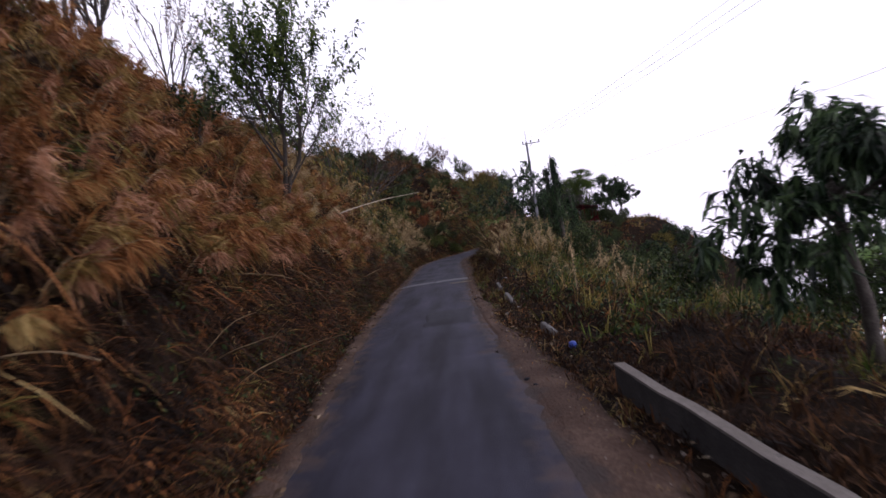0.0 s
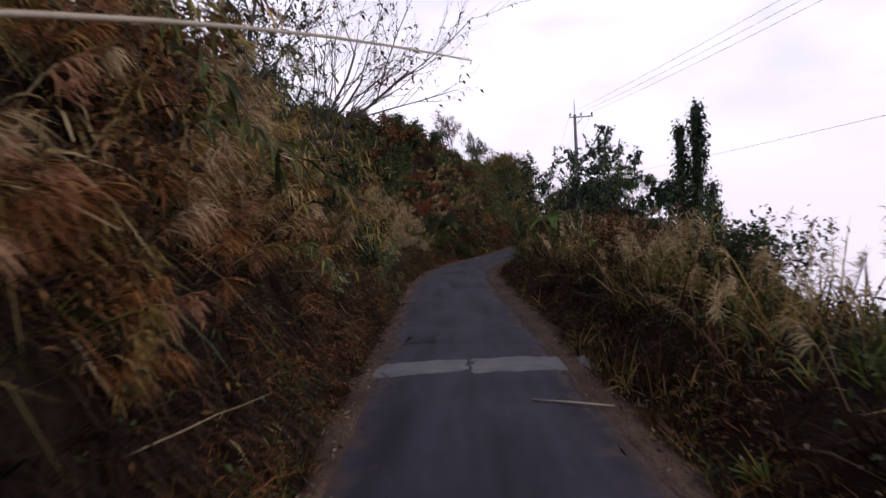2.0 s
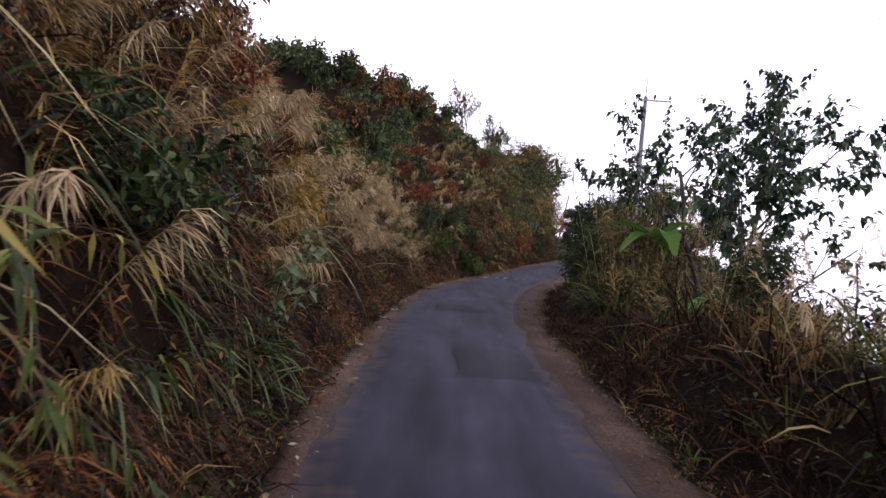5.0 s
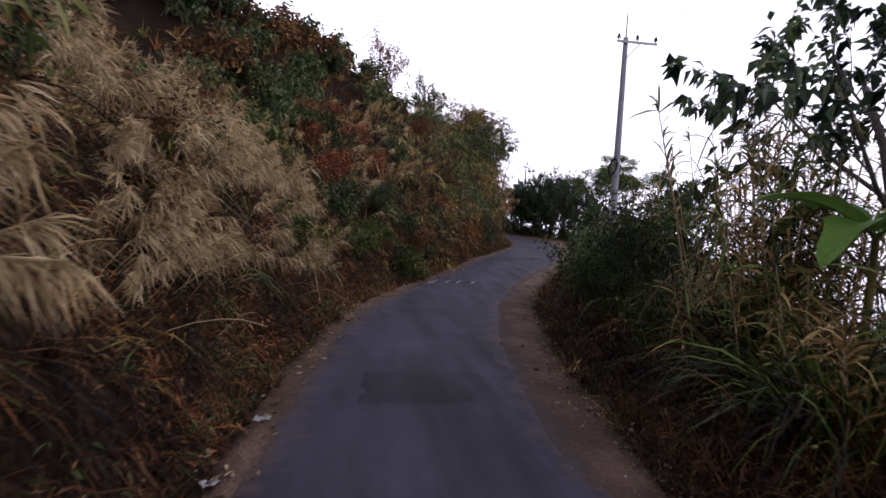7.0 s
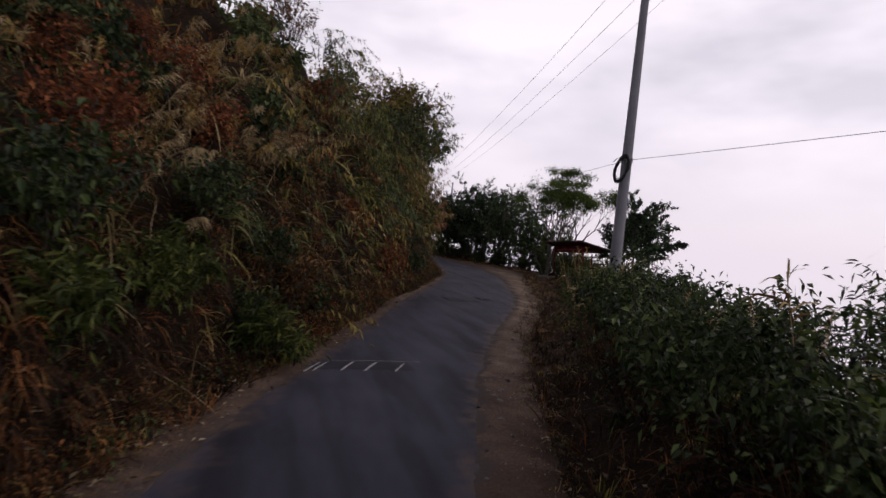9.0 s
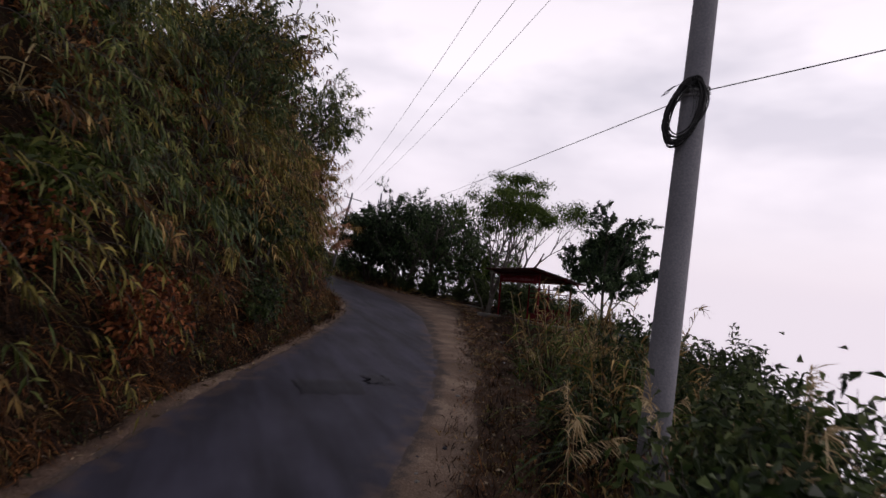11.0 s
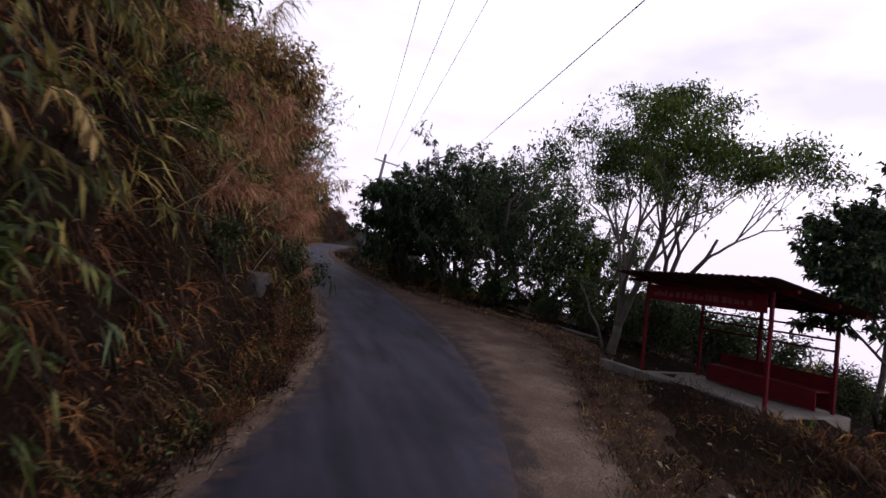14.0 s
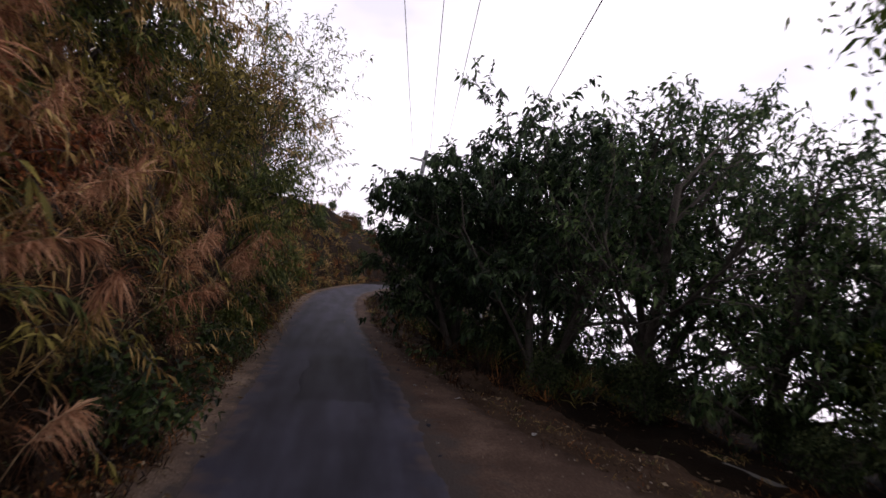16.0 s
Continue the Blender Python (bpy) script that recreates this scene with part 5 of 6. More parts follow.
# ---------------------------------------------------------------- single trees
grow("tree", at_ground(-2.2, 14.3), 5.2, 0.085, 501, levels=3, kids=(7, 5, 5), spread=0.62, first=0.3, leaf=(0.07, 0.13), leaf_w=0.42, per_twig=22, fork=2, lean=(0.18, 0), simple=True, bark=M_BARK, mat=M_LIGHTLEAF,
     label="slender green tree with thin forked stems on the bank", up=0.3)
grow("tree", at_ground(-7.2, 20.0), 6.5, 0.07, 502, levels=3, kids=(6, 4, 4), spread=0.6, first=0.3, leaf=(0.08, 0.13), leaf_w=0.4, per_twig=4, fork=3, bark=M_BARK, mat=M_WEEDDRY,
     label="half-bare slender tree with withered leaves on the hill", up=0.3)
grow("tree", at_ground(-4.9, 12.6), 5.2, 0.07, 503, levels=3, kids=(8, 6, 5), spread=0.7, first=0.3, leaf=(0.08, 0.13), leaf_w=0.4, per_twig=4, fork=3, bark=M_BARK, mat=M_WEEDDRY,
     label="half-bare slender tree with withered leaves on the hill", up=0.3)
grow("tree", at_ground(-3.7, 9.9), 5.0, 0.06, 509, levels=3, kids=(8, 6, 5), spread=0.75, first=0.3, leaf=(0.07, 0.12), leaf_w=0.4, per_twig=4, fork=3, bark=M_BARK, mat=M_WEEDDRY,
     label="half-bare slender tree with withered leaves on the hill", up=0.2)
grow("tree", at_ground(-3.3, 25.5), 6.6, 0.06, 504, levels=3, kids=(6, 5, 3), spread=0.75, first=0.2, leaf=(0.07, 0.13), leaf_w=0.4, per_twig=9, fork=3, bark=M_BARK, mat=M_WEED,
     label="small green tree with fine twigs on the bank", up=0.2)
grow("bare_tree", at_ground(-3.2, 28.0), 6.6, 0.06, 505, levels=3, kids=(7, 5, 4), spread=0.6, first=0.25, leaf=(0.09, 0.16), leaf_w=0.4, per_twig=1, fork=3, bark=M_BARK, mat=M_WEEDDRY,
     label="bare tree with thin branches reaching over the road", lean=(0.95, 0.0), up=0.05)
grow("tree", at_ground(0.7, 70.3), 5.6, 0.09, 506, levels=3, kids=(7, 5, 4), spread=0.6, first=0.3, leaf=(0.10, 0.17), leaf_w=0.5, per_twig=7, bark=M_BARK, mat=M_WEEDDRY, fork=2,
     label="thin-leaved pale tree on the ridge of the hill", up=0.25)
grow("tree", at_ground(3.4, 71.6), 5.0, 0.09, 507, levels=3, kids=(7, 5, 4), spread=0.7, first=0.25, leaf=(0.10, 0.17), leaf_w=0.5, per_twig=12, bark=M_BARK, mat=M_HILL, fork=2,
     label="small dark green tree on the ridge of the hill", up=0.25)
for x, y, t_, s_ in ((11.8, 57.2, 3.0, 535), (13.8, 58.2, 3.4, 536)):
    grow("tree", at_ground(x, y), t_, 0.05, s_, levels=3, kids=(6, 5, 3), spread=0.75, first=0.2, leaf=(0.09, 0.16), leaf_w=0.42, per_twig=13, fork=3, bark=M_BARK, mat=M_HILL, simple=True,
         label="small leafy tree on the slope below the pole", group="small trees below the pole")
grow("tree", at_ground(4.4, 63.4), 3.6, 0.05, 508, levels=3, kids=(6, 4, 3), spread=0.8, first=0.4, leaf=(0.10, 0.18), leaf_w=0.4, per_twig=8, bark=M_BARK, mat=M_HILL, fork=3, lean=(0.35, -0.1),
     label="leafy tree leaning over the road from the bank", up=0.1)
for i, (x, y, t_) in enumerate([(5.2, 67.5, 4.2), (6.6, 71.0, 4.6), (4.3, 65.0, 4.4), (6.9, 81.4, 4.6), (8.7, 87.6, 4.8), (8.3, 84.6, 4.4), (7.9, 77.0, 3.4), (7.4, 83.0, 5.0), (8.2, 90.0, 6.0), (7.6, 96.0, 5.6), (7.4, 87.0, 5.2), (5.8, 80.0, 4.4), (7.6, 92.0, 7.4), (6.6, 85.0, 6.6)]):
    grow("tree", at_ground(x, y), t_, 0.07, 520 + i, levels=3, kids=(7, 5, 3), spread=0.75, first=0.3, leaf=(0.11, 0.20), leaf_w=0.25, per_twig=13, bark=M_BARK, simple=True, mat=(M_WEEDDRY, M_BAMBOO, M_OLIVE)[i % 3] if y < 75 else (M_OLIVE, M_STRAW, M_BAMBOO, M_STRAW, M_BAMBOO)[i % 5], fork=4,
         lean=(0.3, 0.0), label="feathery bamboo clump leaning out over the road", category="bamboo", group="bamboo on the bank", up=0.05, droop=0.6)
grow("mango_tree", at_ground(6.05, 7.9), 4.2, 0.085, 540, levels=3, kids=(8, 6, 5), spread=1.05, first=0.62, leaf=(0.15, 0.25), leaf_w=0.24, per_twig=18, bark=M_BARK, mat=M_DARKLEAF, ratio=0.56, lean=(-0.08, -0.1),
     label="mango tree with long dark drooping leaves beside the road", up=0.05, droop=0.9)
grow("broadleaf_tree", at_ground(5.5, 38.8), 7.8, 0.10, 541, levels=3, kids=(7, 4, 4), spread=0.85, first=0.15, leaf=(0.13, 0.21), leaf_w=0.55, per_twig=22, bark=M_BARK, mat=M_DARKLEAF, ratio=0.58,
     label="broad-leaved tree with open dark crown by the verge", up=0.15, droop=0.5, fork=2)


def forking_tree(x, y, seed, trunk, limb, radius, label, depth=6, lush=1.0):
    """A tree that forks again and again into a fan of limbs, with flat leaf clumps at their ends."""
    r = np.random.RandomState(seed)
    ob = empty("light_tree", at_ground(x, y), label, "tree", "trees by the shelter")
    w, l_ = Heap(), Heap()
    ends = []

    def fork_(p, d, ln, rad, k):
        c = curve_pts(p, d, ln, 0, 5, 0.07, r)
        tube(w, c, np.linspace(rad, rad * 0.78, 5), max(4, 9 - k), 0, k == 0)
        d = norm(c[-1] - c[-2])
        short = k >= 2 and r.uniform() < 0.16
        if k >= depth - 2 or short:
            ends.append((c[-1], depth if short else k))
        if k == depth or short:
            return
        n = 3 if k in (0, 2) else 2
        a0 = r.uniform(0, 6.283)
        side = norm(np.cross(d, [0.3, 0.8, 0.1]))
        up_ = np.cross(side, d)
        for i in range(n):
            a = a0 + 6.283 * i / n + r.uniform(-0.5, 0.5)
            s_ = r.uniform(0.24, 0.56)
            nd = norm(d * math.cos(s_) + (side * math.cos(a) + up_ * math.sin(a)) * math.sin(s_) + np.array([0, 0, 0.14]))
            fork_(c[-1] - d * rad * 0.4, nd, limb * 0.84 ** k * r.uniform(0.55, 1.4), max(rad * r.uniform(0.52, 0.74), 0.006), k + 1)

    fork_(np.array([0, 0, -0.12]), norm(np.array([0.10, -0.05, 1.0])), trunk, radius, 0)
    w.thing("trunk", [M_PALEBARK], ob, True)
    for p, k in ends:
        n = int((8, 36, 85)[k - depth + 2] * lush * (0.0, 0.4, 1.1, 2.4)[int(r.randint(4))])
        wide = (0.12, 0.20, 0.26)[k - depth + 2]
        q = p + r.normal(0, 1, (n, 3)) * [wide, wide, wide * 0.55]
        ln = r.uniform(0.07, 0.145, n)
        leaves(l_, q, r.normal(0, 0.7, (n, 3)) + [0, 0, -0.3], ln, ln * r.uniform(0.35, 0.5, n), 0, 0.3, r, 0.25, True)
    l_.thing("crown", [M_LIGHTLEAF], ob)
    return ob


forking_tree(17.8, 75.6, 572, 1.0, 1.42, 0.14, "slender forking tree with airy light green crown beside the shelter", lush=2.0)
forking_tree(19.7, 76.4, 577, 1.6, 1.30, 0.11, "slender forking tree with thin airy crown behind the shelter", lush=1.1)
grow("dark_tree", at_ground(21.4, 71.2), 8.0, 0.12, 543, levels=3, kids=(9, 6, 5), spread=0.9, first=0.42, leaf=(0.11, 0.18), leaf_w=0.5, per_twig=44, simple=True, bark=M_BARK, mat=M_DARKLEAF, ratio=0.54,
     label="round dark green tree behind the shelter", up=0.15, fork=2)
for i, (x, y, t_) in enumerate([(16.4, 86.0, 9.2), (17.7, 83.8, 8.6), (19.2, 82.4, 6.2), (15.0, 89.0, 8.0), (17.4, 88.5, 8.8)]):
    grow("mango_tree", at_ground(x, y), t_, 0.15, 550 + i, levels=3, kids=(9, 6, 5), spread=0.95, first=0.08, leaf=(0.13, 0.23) if x < 17.5 else (0.10, 0.17), leaf_w=0.40, per_twig=22 if x < 17.5 else 13, bark=M_BARK, mat=M_DARKLEAF if x < 17.5 else M_BRIGHTMANGO, ratio=0.56,
         label="dense dark green mango tree at the road bend", group="dark trees at the bend", up=0.1, droop=0.6, fork=3, simple=True)

grow("light_tree", at_ground(20.9, 81.0), 5.0, 0.08, 558, levels=3, kids=(7, 5, 4), spread=0.9, first=0.12, leaf=(0.09, 0.16), leaf_w=0.45, per_twig=26, fork=3, simple=True, bark=M_BARK, mat=M_LIGHTLEAF,
     label="low leafy green tree between the dark trees and the shelter", up=0.1, droop=0.5)

r = np.random.RandomState(560)
g = Heap()
bx, by, bz = at_ground(17.75, 75.75, 0.1)
tube(g, [(bx - 0.05, by, bz), (bx - 0.20, by + 0.05, bz + 0.42), (bx - 0.30, by + 0.12, bz + 0.78), (bx - 0.52, by + 0.22, bz + 1.08), (bx - 0.60, by + 0.32, bz + 1.45), (bx - 0.78, by + 0.45, bz + 1.85)], [0.045, 0.042, 0.038, 0.034, 0.028, 0.018], 7)
g.thing("sapling_stem", [M_PALEBARK], None, True, "thin crooked bare stem beside the tree trunk", "sapling")

for x, y, t_, s_ in ((-4.6, 30.5, 4.2, 531), (-4.4, 34.0, 3.8, 532), (-5.0, 23.0, 4.6, 533)):
    grow("tree", at_ground(x, y), t_, 0.05, s_, levels=3, kids=(6, 5, 3), spread=0.75, first=0.2, leaf=(0.08, 0.15), leaf_w=0.42, per_twig=11, fork=3, bark=M_BARK, mat=M_HILL, simple=True,
         label="small green tree on top of the bank", group="small trees on the bank")

# trees down the slope
rng = np.random.RandomState(606)
FAR = []
for i, (mat, label) in enumerate([(M_HILL, "green tree lower down the slope"), (M_DARKLEAF, "dark tree lower down the slope"), (M_OLIVE, "dry olive tree lower down the slope")]):
    FAR.append((mat, label))
SPOT = [(19.0, 57.0, 0.85), (21.5, 60.5, 0.9), (23.8, 63.5, 1.0), (17.5, 55.0, 0.8), (16.0, 36.0, 1.2), (14.0, 41.0, 1.1), (19.0, 44.0, 1.3), (12.5, 46.0, 1.0), (22.0, 50.0, 1.3), (17.0, 52.0, 1.1), (25.0, 40.0, 1.4),
        (30.0, 48.0, 1.5), (12.5, 16.0, 1.1), (16.5, 22.0, 1.3), (20.0, 30.0, 1.3), (33.0, 60.0, 1.5), (26.0, 66.0, 1.1), (9.6, 29.8, 0.8), (10.6, 29.2, 0.75), (11.6, 28.6, 0.68)]
for k in range(28):
    y = float(rng.uniform(8, 112))
    e_ = float(rng.uniform(5, 26)) + (6 if 60 < y < 90 else 0)
    SPOT.append((float(x_right(y) + verge_w(y) + e_), y, float(rng.uniform(0.5, 1.1))))
first_far = {}
for i, (x, y, s_) in enumerate(SPOT):
    k = i % 3
    if k not in first_far:
        first_far[k] = grow("tree", at_ground(x, y), 5.0, 0.12, 610 + k, levels=3, kids=(6, 4, 3), spread=0.85, first=0.2, leaf=(0.16, 0.28), leaf_w=0.48, per_twig=12, bark=M_BARK, mat=FAR[k][0], simple=True, sides=5, cloud=0.08,
                            ratio=0.55, label=FAR[k][1], group="trees down the slope", fork=2)
    else:
        copy_thing(first_far[k], placed(x, y, s_, rng.uniform(0, 6.28)))


# ---------------------------------------------------------------- vine-covered stumps, bananas, reeds
def vine_stump(x, y, top, rad, seed):
    tall = top - float(height(x, y))
    r = np.random.RandomState(seed)
    ob = empty("vine_covered_trunk", at_ground(x, y, 0.1), "dead tree trunk smothered in dark climbing vines", "tree trunk", "vine-covered trunks")
    w, l_ = Heap(), Heap()
    c = curve_pts((0, 0, 0), norm(np.array([r.normal(0, 0.04), r.normal(0, 0.04), 1])), tall, 0, 6, 0.015, r)
    tube(w, c, np.linspace(rad, rad * 0.7, 6), 7)
    w.thing("trunk", [M_BARK], ob, True)
    for q in range(int(9 * tall)):
        n = int(r.uniform(40, 130))
        t = np.full(n, r.uniform(0.12, 1.0)) + r.normal(0, 0.035, n)
        pos = np.stack([np.interp(t, np.linspace(0, 1, 6), c[:, i]) for i in range(3)], -1)
        a = r.uniform(0, 6.283)
        wide = r.uniform(0.05, 0.15) * (1.4 - 0.85 * t[0])
        away = r.uniform(0.0, 0.26) * (1.3 - 1.1 * t[0])
        off = r.normal(0, 1, (n, 3)) * [wide, wide, wide * 1.6] + np.array([math.cos(a), math.sin(a), 0]) * (rad * 0.6 + away)
        ln = r.uniform(0.05, 0.12, n)
        leaves(l_, pos + off, norm(off) * 0.6 + r.normal(0, 0.5, (n, 3)) + [0, 0, -0.6], ln, ln * 0.6, 0, 0.3, r)
    l_.thing("vines", [M_DARKLEAF], ob)
    return ob


vine_stump(6.85, 32.4, 4.25, 0.15, 701)
vine_stump(7.34, 32.15, 4.7, 0.16, 702)
vine_stump(8.2, 33.0, 2.6, 0.10, 703)


def banana(x, y, tall, seed, count=6, leaf_len=1.3):
    r = np.random.RandomState(seed)
    ob = empty("banana_plant", at_ground(x, y, 0.05), "young banana plant with broad bright green leaves", "banana plant", "banana plants")
    w = Heap()
    c = curve_pts((0, 0, 0), (0, 0, 1), tall, 0, 4, 0.01, r)
    tube(w, c, np.linspace(0.055, 0.03, 4), 8)
    w.thing("stem", [M_OLIVE], ob, True)
    for i in range(count):
        a = 6.283 * i / count + r.uniform(-0.4, 0.4)
        d = norm(np.array([np.cos(a), np.sin(a), r.uniform(0.5, 1.3)]))
        ln = leaf_len * r.uniform(0.75, 1.15)
        n = 14
        c2 = curve_pts(c[-1] - np.array([0, 0, 0.05]), d, ln, r.uniform(0.45, 0.9), n)
        side = norm(np.cross(d, [0, 0, 1]))
        t = np.linspace(0, 1, n)
        wd = 0.19 * np.sin(np.pi * np.clip(t * 0.88 + 0.1, 0, 1)) ** 0.6 * np.where(t < 0.15, 0.15, 1) * (1 + 0.10 * r.normal(0, 1, n))
        wd[-1] = 0.01
        cols = np.array([-1, -0.5, 0, 0.5, 1.0])
        v = c2[:, None] + side[None, None] * (wd[:, None] * cols)[..., None]
        v[..., 2] += (np.abs(cols)[None] * wd[:, None]) * 0.35
        g = Heap()
        grid(g, v[..., 0], v[..., 1], v[..., 2])
        tube(g, c2 - np.array([0, 0, 0.006]), np.linspace(0.016, 0.004, n), 5)
        g.thing("leaf", [M_BANANA], ob, True)
    return ob


banana(5.0, 37.6, 0.9, 711, 5, 1.0)
banana(4.3, 39.2, 1.75, 712, 7, 1.5)
banana(6.9, 33.6, 1.6, 713, 6, 1.2)
banana(10.2, 54.6, 0.6, 714, 5, 0.9)
banana(8.4, 12.0, 1.5, 715, 7, 1.5)


def reeds(x, y, seed, stems=20, tall=3.4, spread=0.32, low=420):
    r = np.random.RandomState(seed)
    ob = empty("reed_clump", at_ground(x, y, 0.05), "tall clump of reeds with arching green and straw blades", "reeds", "reed clumps")
    for i in range(stems):
        g = Heap()
        a = np.array([r.normal(0, spread), r.normal(0, spread), 0])
        d = norm(np.array([a[0] * 0.25, a[1] * 0.25, 1]) + r.normal(0, 0.06, 3))
        ln = tall * r.uniform(0.55, 1.05)
        c = curve_pts(a, d, ln, r.uniform(0, 0.08), 6, 0.01, r)
        tube(g, c, np.linspace(0.011, 0.005, 6), 4, 1)
        k = 34
        t = r.uniform(0.25, 1.0, k)
        pos = np.stack([np.interp(t, np.linspace(0, 1, 6), c[:, j]) for j in range(3)], -1)
        blades(g, pos, d * 0.6 + r.normal(0, 0.55, (k, 3)), r.uniform(0.25, 0.55, k), r.uniform(0.016, 0.034, k), r.uniform(0.3, 0.9, k), 0 if r.uniform() < 0.5 else 2, 3, r)
        g.thing("stalk", [M_GREEN, M_TWIG, M_STRAW], ob)
    g = Heap()
    p = r.normal(0, spread * 0.9, (low, 3)) * [1, 1, 0]
    way = norm(p + 1e-4) * 0.6 + r.normal(0, 0.3, (low, 3)) + [0, 0, 1.2]
    mats = r.uniform(0, 1, low)
    for m, lo, hi in ((0, 0, 0.5), (2, 0.5, 1.01)):
        s_ = (mats >= lo) & (mats < hi)
        blades(g, p[s_], way[s_], r.uniform(1.2, 2.3, s_.sum()), r.uniform(0.015, 0.035, s_.sum()), r.uniform(0.5, 1.0, s_.sum()), m, 4, r)
    g.thing("foliage", [M_GREEN, M_TWIG, M_DEADSHADE], ob)
    return ob


reeds(4.45, 40.5, 721, 50, 3.5, 0.34, 1000)
reeds(5.1, 41.3, 722, 34, 3.3, 0.36)
reeds(4.35, 43.4, 729, 9, 2.6, 0.5, 60)
reeds(4.0, 39.7, 723, 18, 2.0)
reeds(5.2, 40.1, 727, 30, 3.4)
reeds(3.5, 38.4, 728, 14, 1.5)
reeds(6.2, 46.6, 724, 10, 2.6, 0.5)
reeds(8.2, 50.4, 725, 10, 2.4, 0.5)
reeds(10.3, 57.2, 726, 12, 1.7, 0.4)
reeds(12.6, 60.4, 730, 18, 2.3, 0.45, 350)
reeds(12.9, 62.0, 731, 18, 2.4, 0.5, 350)
reeds(14.0, 63.2, 733, 16, 2.2, 0.5, 350)
reeds(4.7, 27.8, 734, 12, 1.6, 0.5, 300)


# ---------------------------------------------------------------- utility poles and wires
def part(name, heap, mats, parent, label="", smooth_faces=False):
    return heap.thing(name, mats, parent, smooth_faces, label)


def along(a, b, sag, n=24):
    a, b = np.asarray(a, float), np.asarray(b, float)
    t = np.linspace(0, 1, n)
    p = a[None] * (1 - t)[:, None] + b[None] * t[:, None]
    p[:, 2] -= sag * 4 * t * (1 - t)
    return p


POLE = np.array([9.42, 55.81])
pz = float(height(*POLE)) - 0.2
pole = empty("utility_pole", (POLE[0], POLE[1], pz), "tall grey concrete utility pole with steel crossarm beside the road", "utility pole")
top_z, arm_z, tie_z = 8.75 - pz, 8.55 - pz, 3.83 - pz
g = Heap()
zz = np.linspace(0, top_z, 9)
tube(g, np.stack([zz * 0, zz * 0, zz], -1), np.linspace(0.165, 0.095, 9), 18)
part("shaft", g, [M_POLE], pole, "", True)
g = Heap()
box(g, (-0.42, -0.17, arm_z - 0.045), (1.28, -0.11, arm_z + 0.045), bevel=0.008)
part("crossarm", g, [M_STEEL], pole, "galvanised steel crossarm")
g = Heap()
tube(g, [(0.02, -0.15, arm_z - 0.62), (0.55, -0.15, arm_z - 0.03)], 0.022, 6)
part("brace", g, [M_STEEL], pole)
g = Heap()
tube(g, [(0, 0, top_z - 0.3), (0, 0, top_z + 0.7), (0, 0, top_z + 1.15)], [0.035, 0.028, 0.012], 6)
part("spike", g, [M_STEEL], pole)
INS = [-0.36, 0.42, 1.20]
for ix in INS:
    g = Heap()
    zs = arm_z + np.array([0.04, 0.10, 0.12, 0.15, 0.17, 0.21, 0.23, 0.27, 0.29])
    tube(g, np.stack([zs * 0 + ix, zs * 0 - 0.14, zs], -1), [0.02, 0.02, 0.075, 0.075, 0.05, 0.07, 0.045, 0.05, 0.02], 10)
    part("insulator", g, [M_BLACK], pole, "dark brown pin insulator")
g = Heap()
for k in range(3):
    tube(g, np.array([[0.16 * math.cos(a) * 0.92, 0.16 * math.sin(a) * 0.92, tie_z + 0.05 * k - 0.05] for a in np.linspace(0, 6.283, 17)]), 0.012, 5)
part("strap", g, [M_STEEL], pole)
g = Heap()
r = np.random.RandomState(801)
left_ = np.array([-0.63, 0.77, 0.0])
axis_ = norm(np.array([0, 0, 1.0]) - left_ * 0.22)
for k in range(22):
    a = np.linspace(0, 6.283, 26)
    c0 = np.array([-0.77, -0.63, 0]) * (0.165 + r.normal(0, 0.015)) + left_ * (0.07 + r.normal(0, 0.012)) + np.array([0, 0, tie_z - 0.24 + r.normal(0, 0.02)])
    rr, rz_ = 0.155 + r.normal(0, 0.018), 0.33 + r.normal(0, 0.025)
    wob = 0.012 * np.sin(a * 3 + k)
    g = Heap()
    tube(g, c0 + left_ * (rr * np.cos(a) + wob)[:, None] + axis_ * (rz_ * np.sin(a))[:, None], 0.008, 5)
    part("cable_loop", g, [M_BLACK], pole, "" if k else "loop of spare black cable tied to the pole")
for k in range(4):
    a = np.linspace(0.6, 3.6 + 0.4 * k, 16)
    g = Heap()
    c0 = np.array([-0.77, -0.63, 0]) * 0.2 + left_ * 0.14 + np.array([0, 0, tie_z - 0.2 - 0.02 * k])
    tube(g, c0 + left_ * ((0.17 + 0.025 * k) * np.cos(a * 0.9))[:, None] + axis_ * ((0.25 + 0.02 * k) * np.sin(a))[:, None], 0.0035, 4)
    part("loose_wire", g, [M_BLACK], pole)

p2 = empty("utility_pole", (13.6, 95.4, float(height(13.6, 95.4)) - 0.2), "thin leaning concrete utility pole further along the road", "utility pole")
p2.rotation_euler = (0, radians(8), 0)
g = Heap()
tube(g, [(0, 0, 0), (0, 0, 3.5), (0, 0, 7.0)], [0.13, 0.11, 0.08], 10)
part("shaft", g, [M_POLE], p2, "", True)
g = Heap()
box(g, (-0.6, -0.12, 6.5), (0.9, -0.08, 6.58))
part("crossarm", g, [M_STEEL], p2)
P2TOP = [np.array([14.5 + dx, 95.4, 6.1]) for dx in (-0.5, 0.2, 0.8)]
p3 = empty("utility_pole", (19.1, 103.0, float(height(19.1, 103.0)) - 0.2), "concrete utility pole behind the dark trees", "utility pole")
g = Heap()
tube(g, [(0, 0, 0), (0, 0, 4.0), (0, 0, 7.4 - float(height(19.1, 103.0)))], [0.16, 0.13, 0.09], 10)
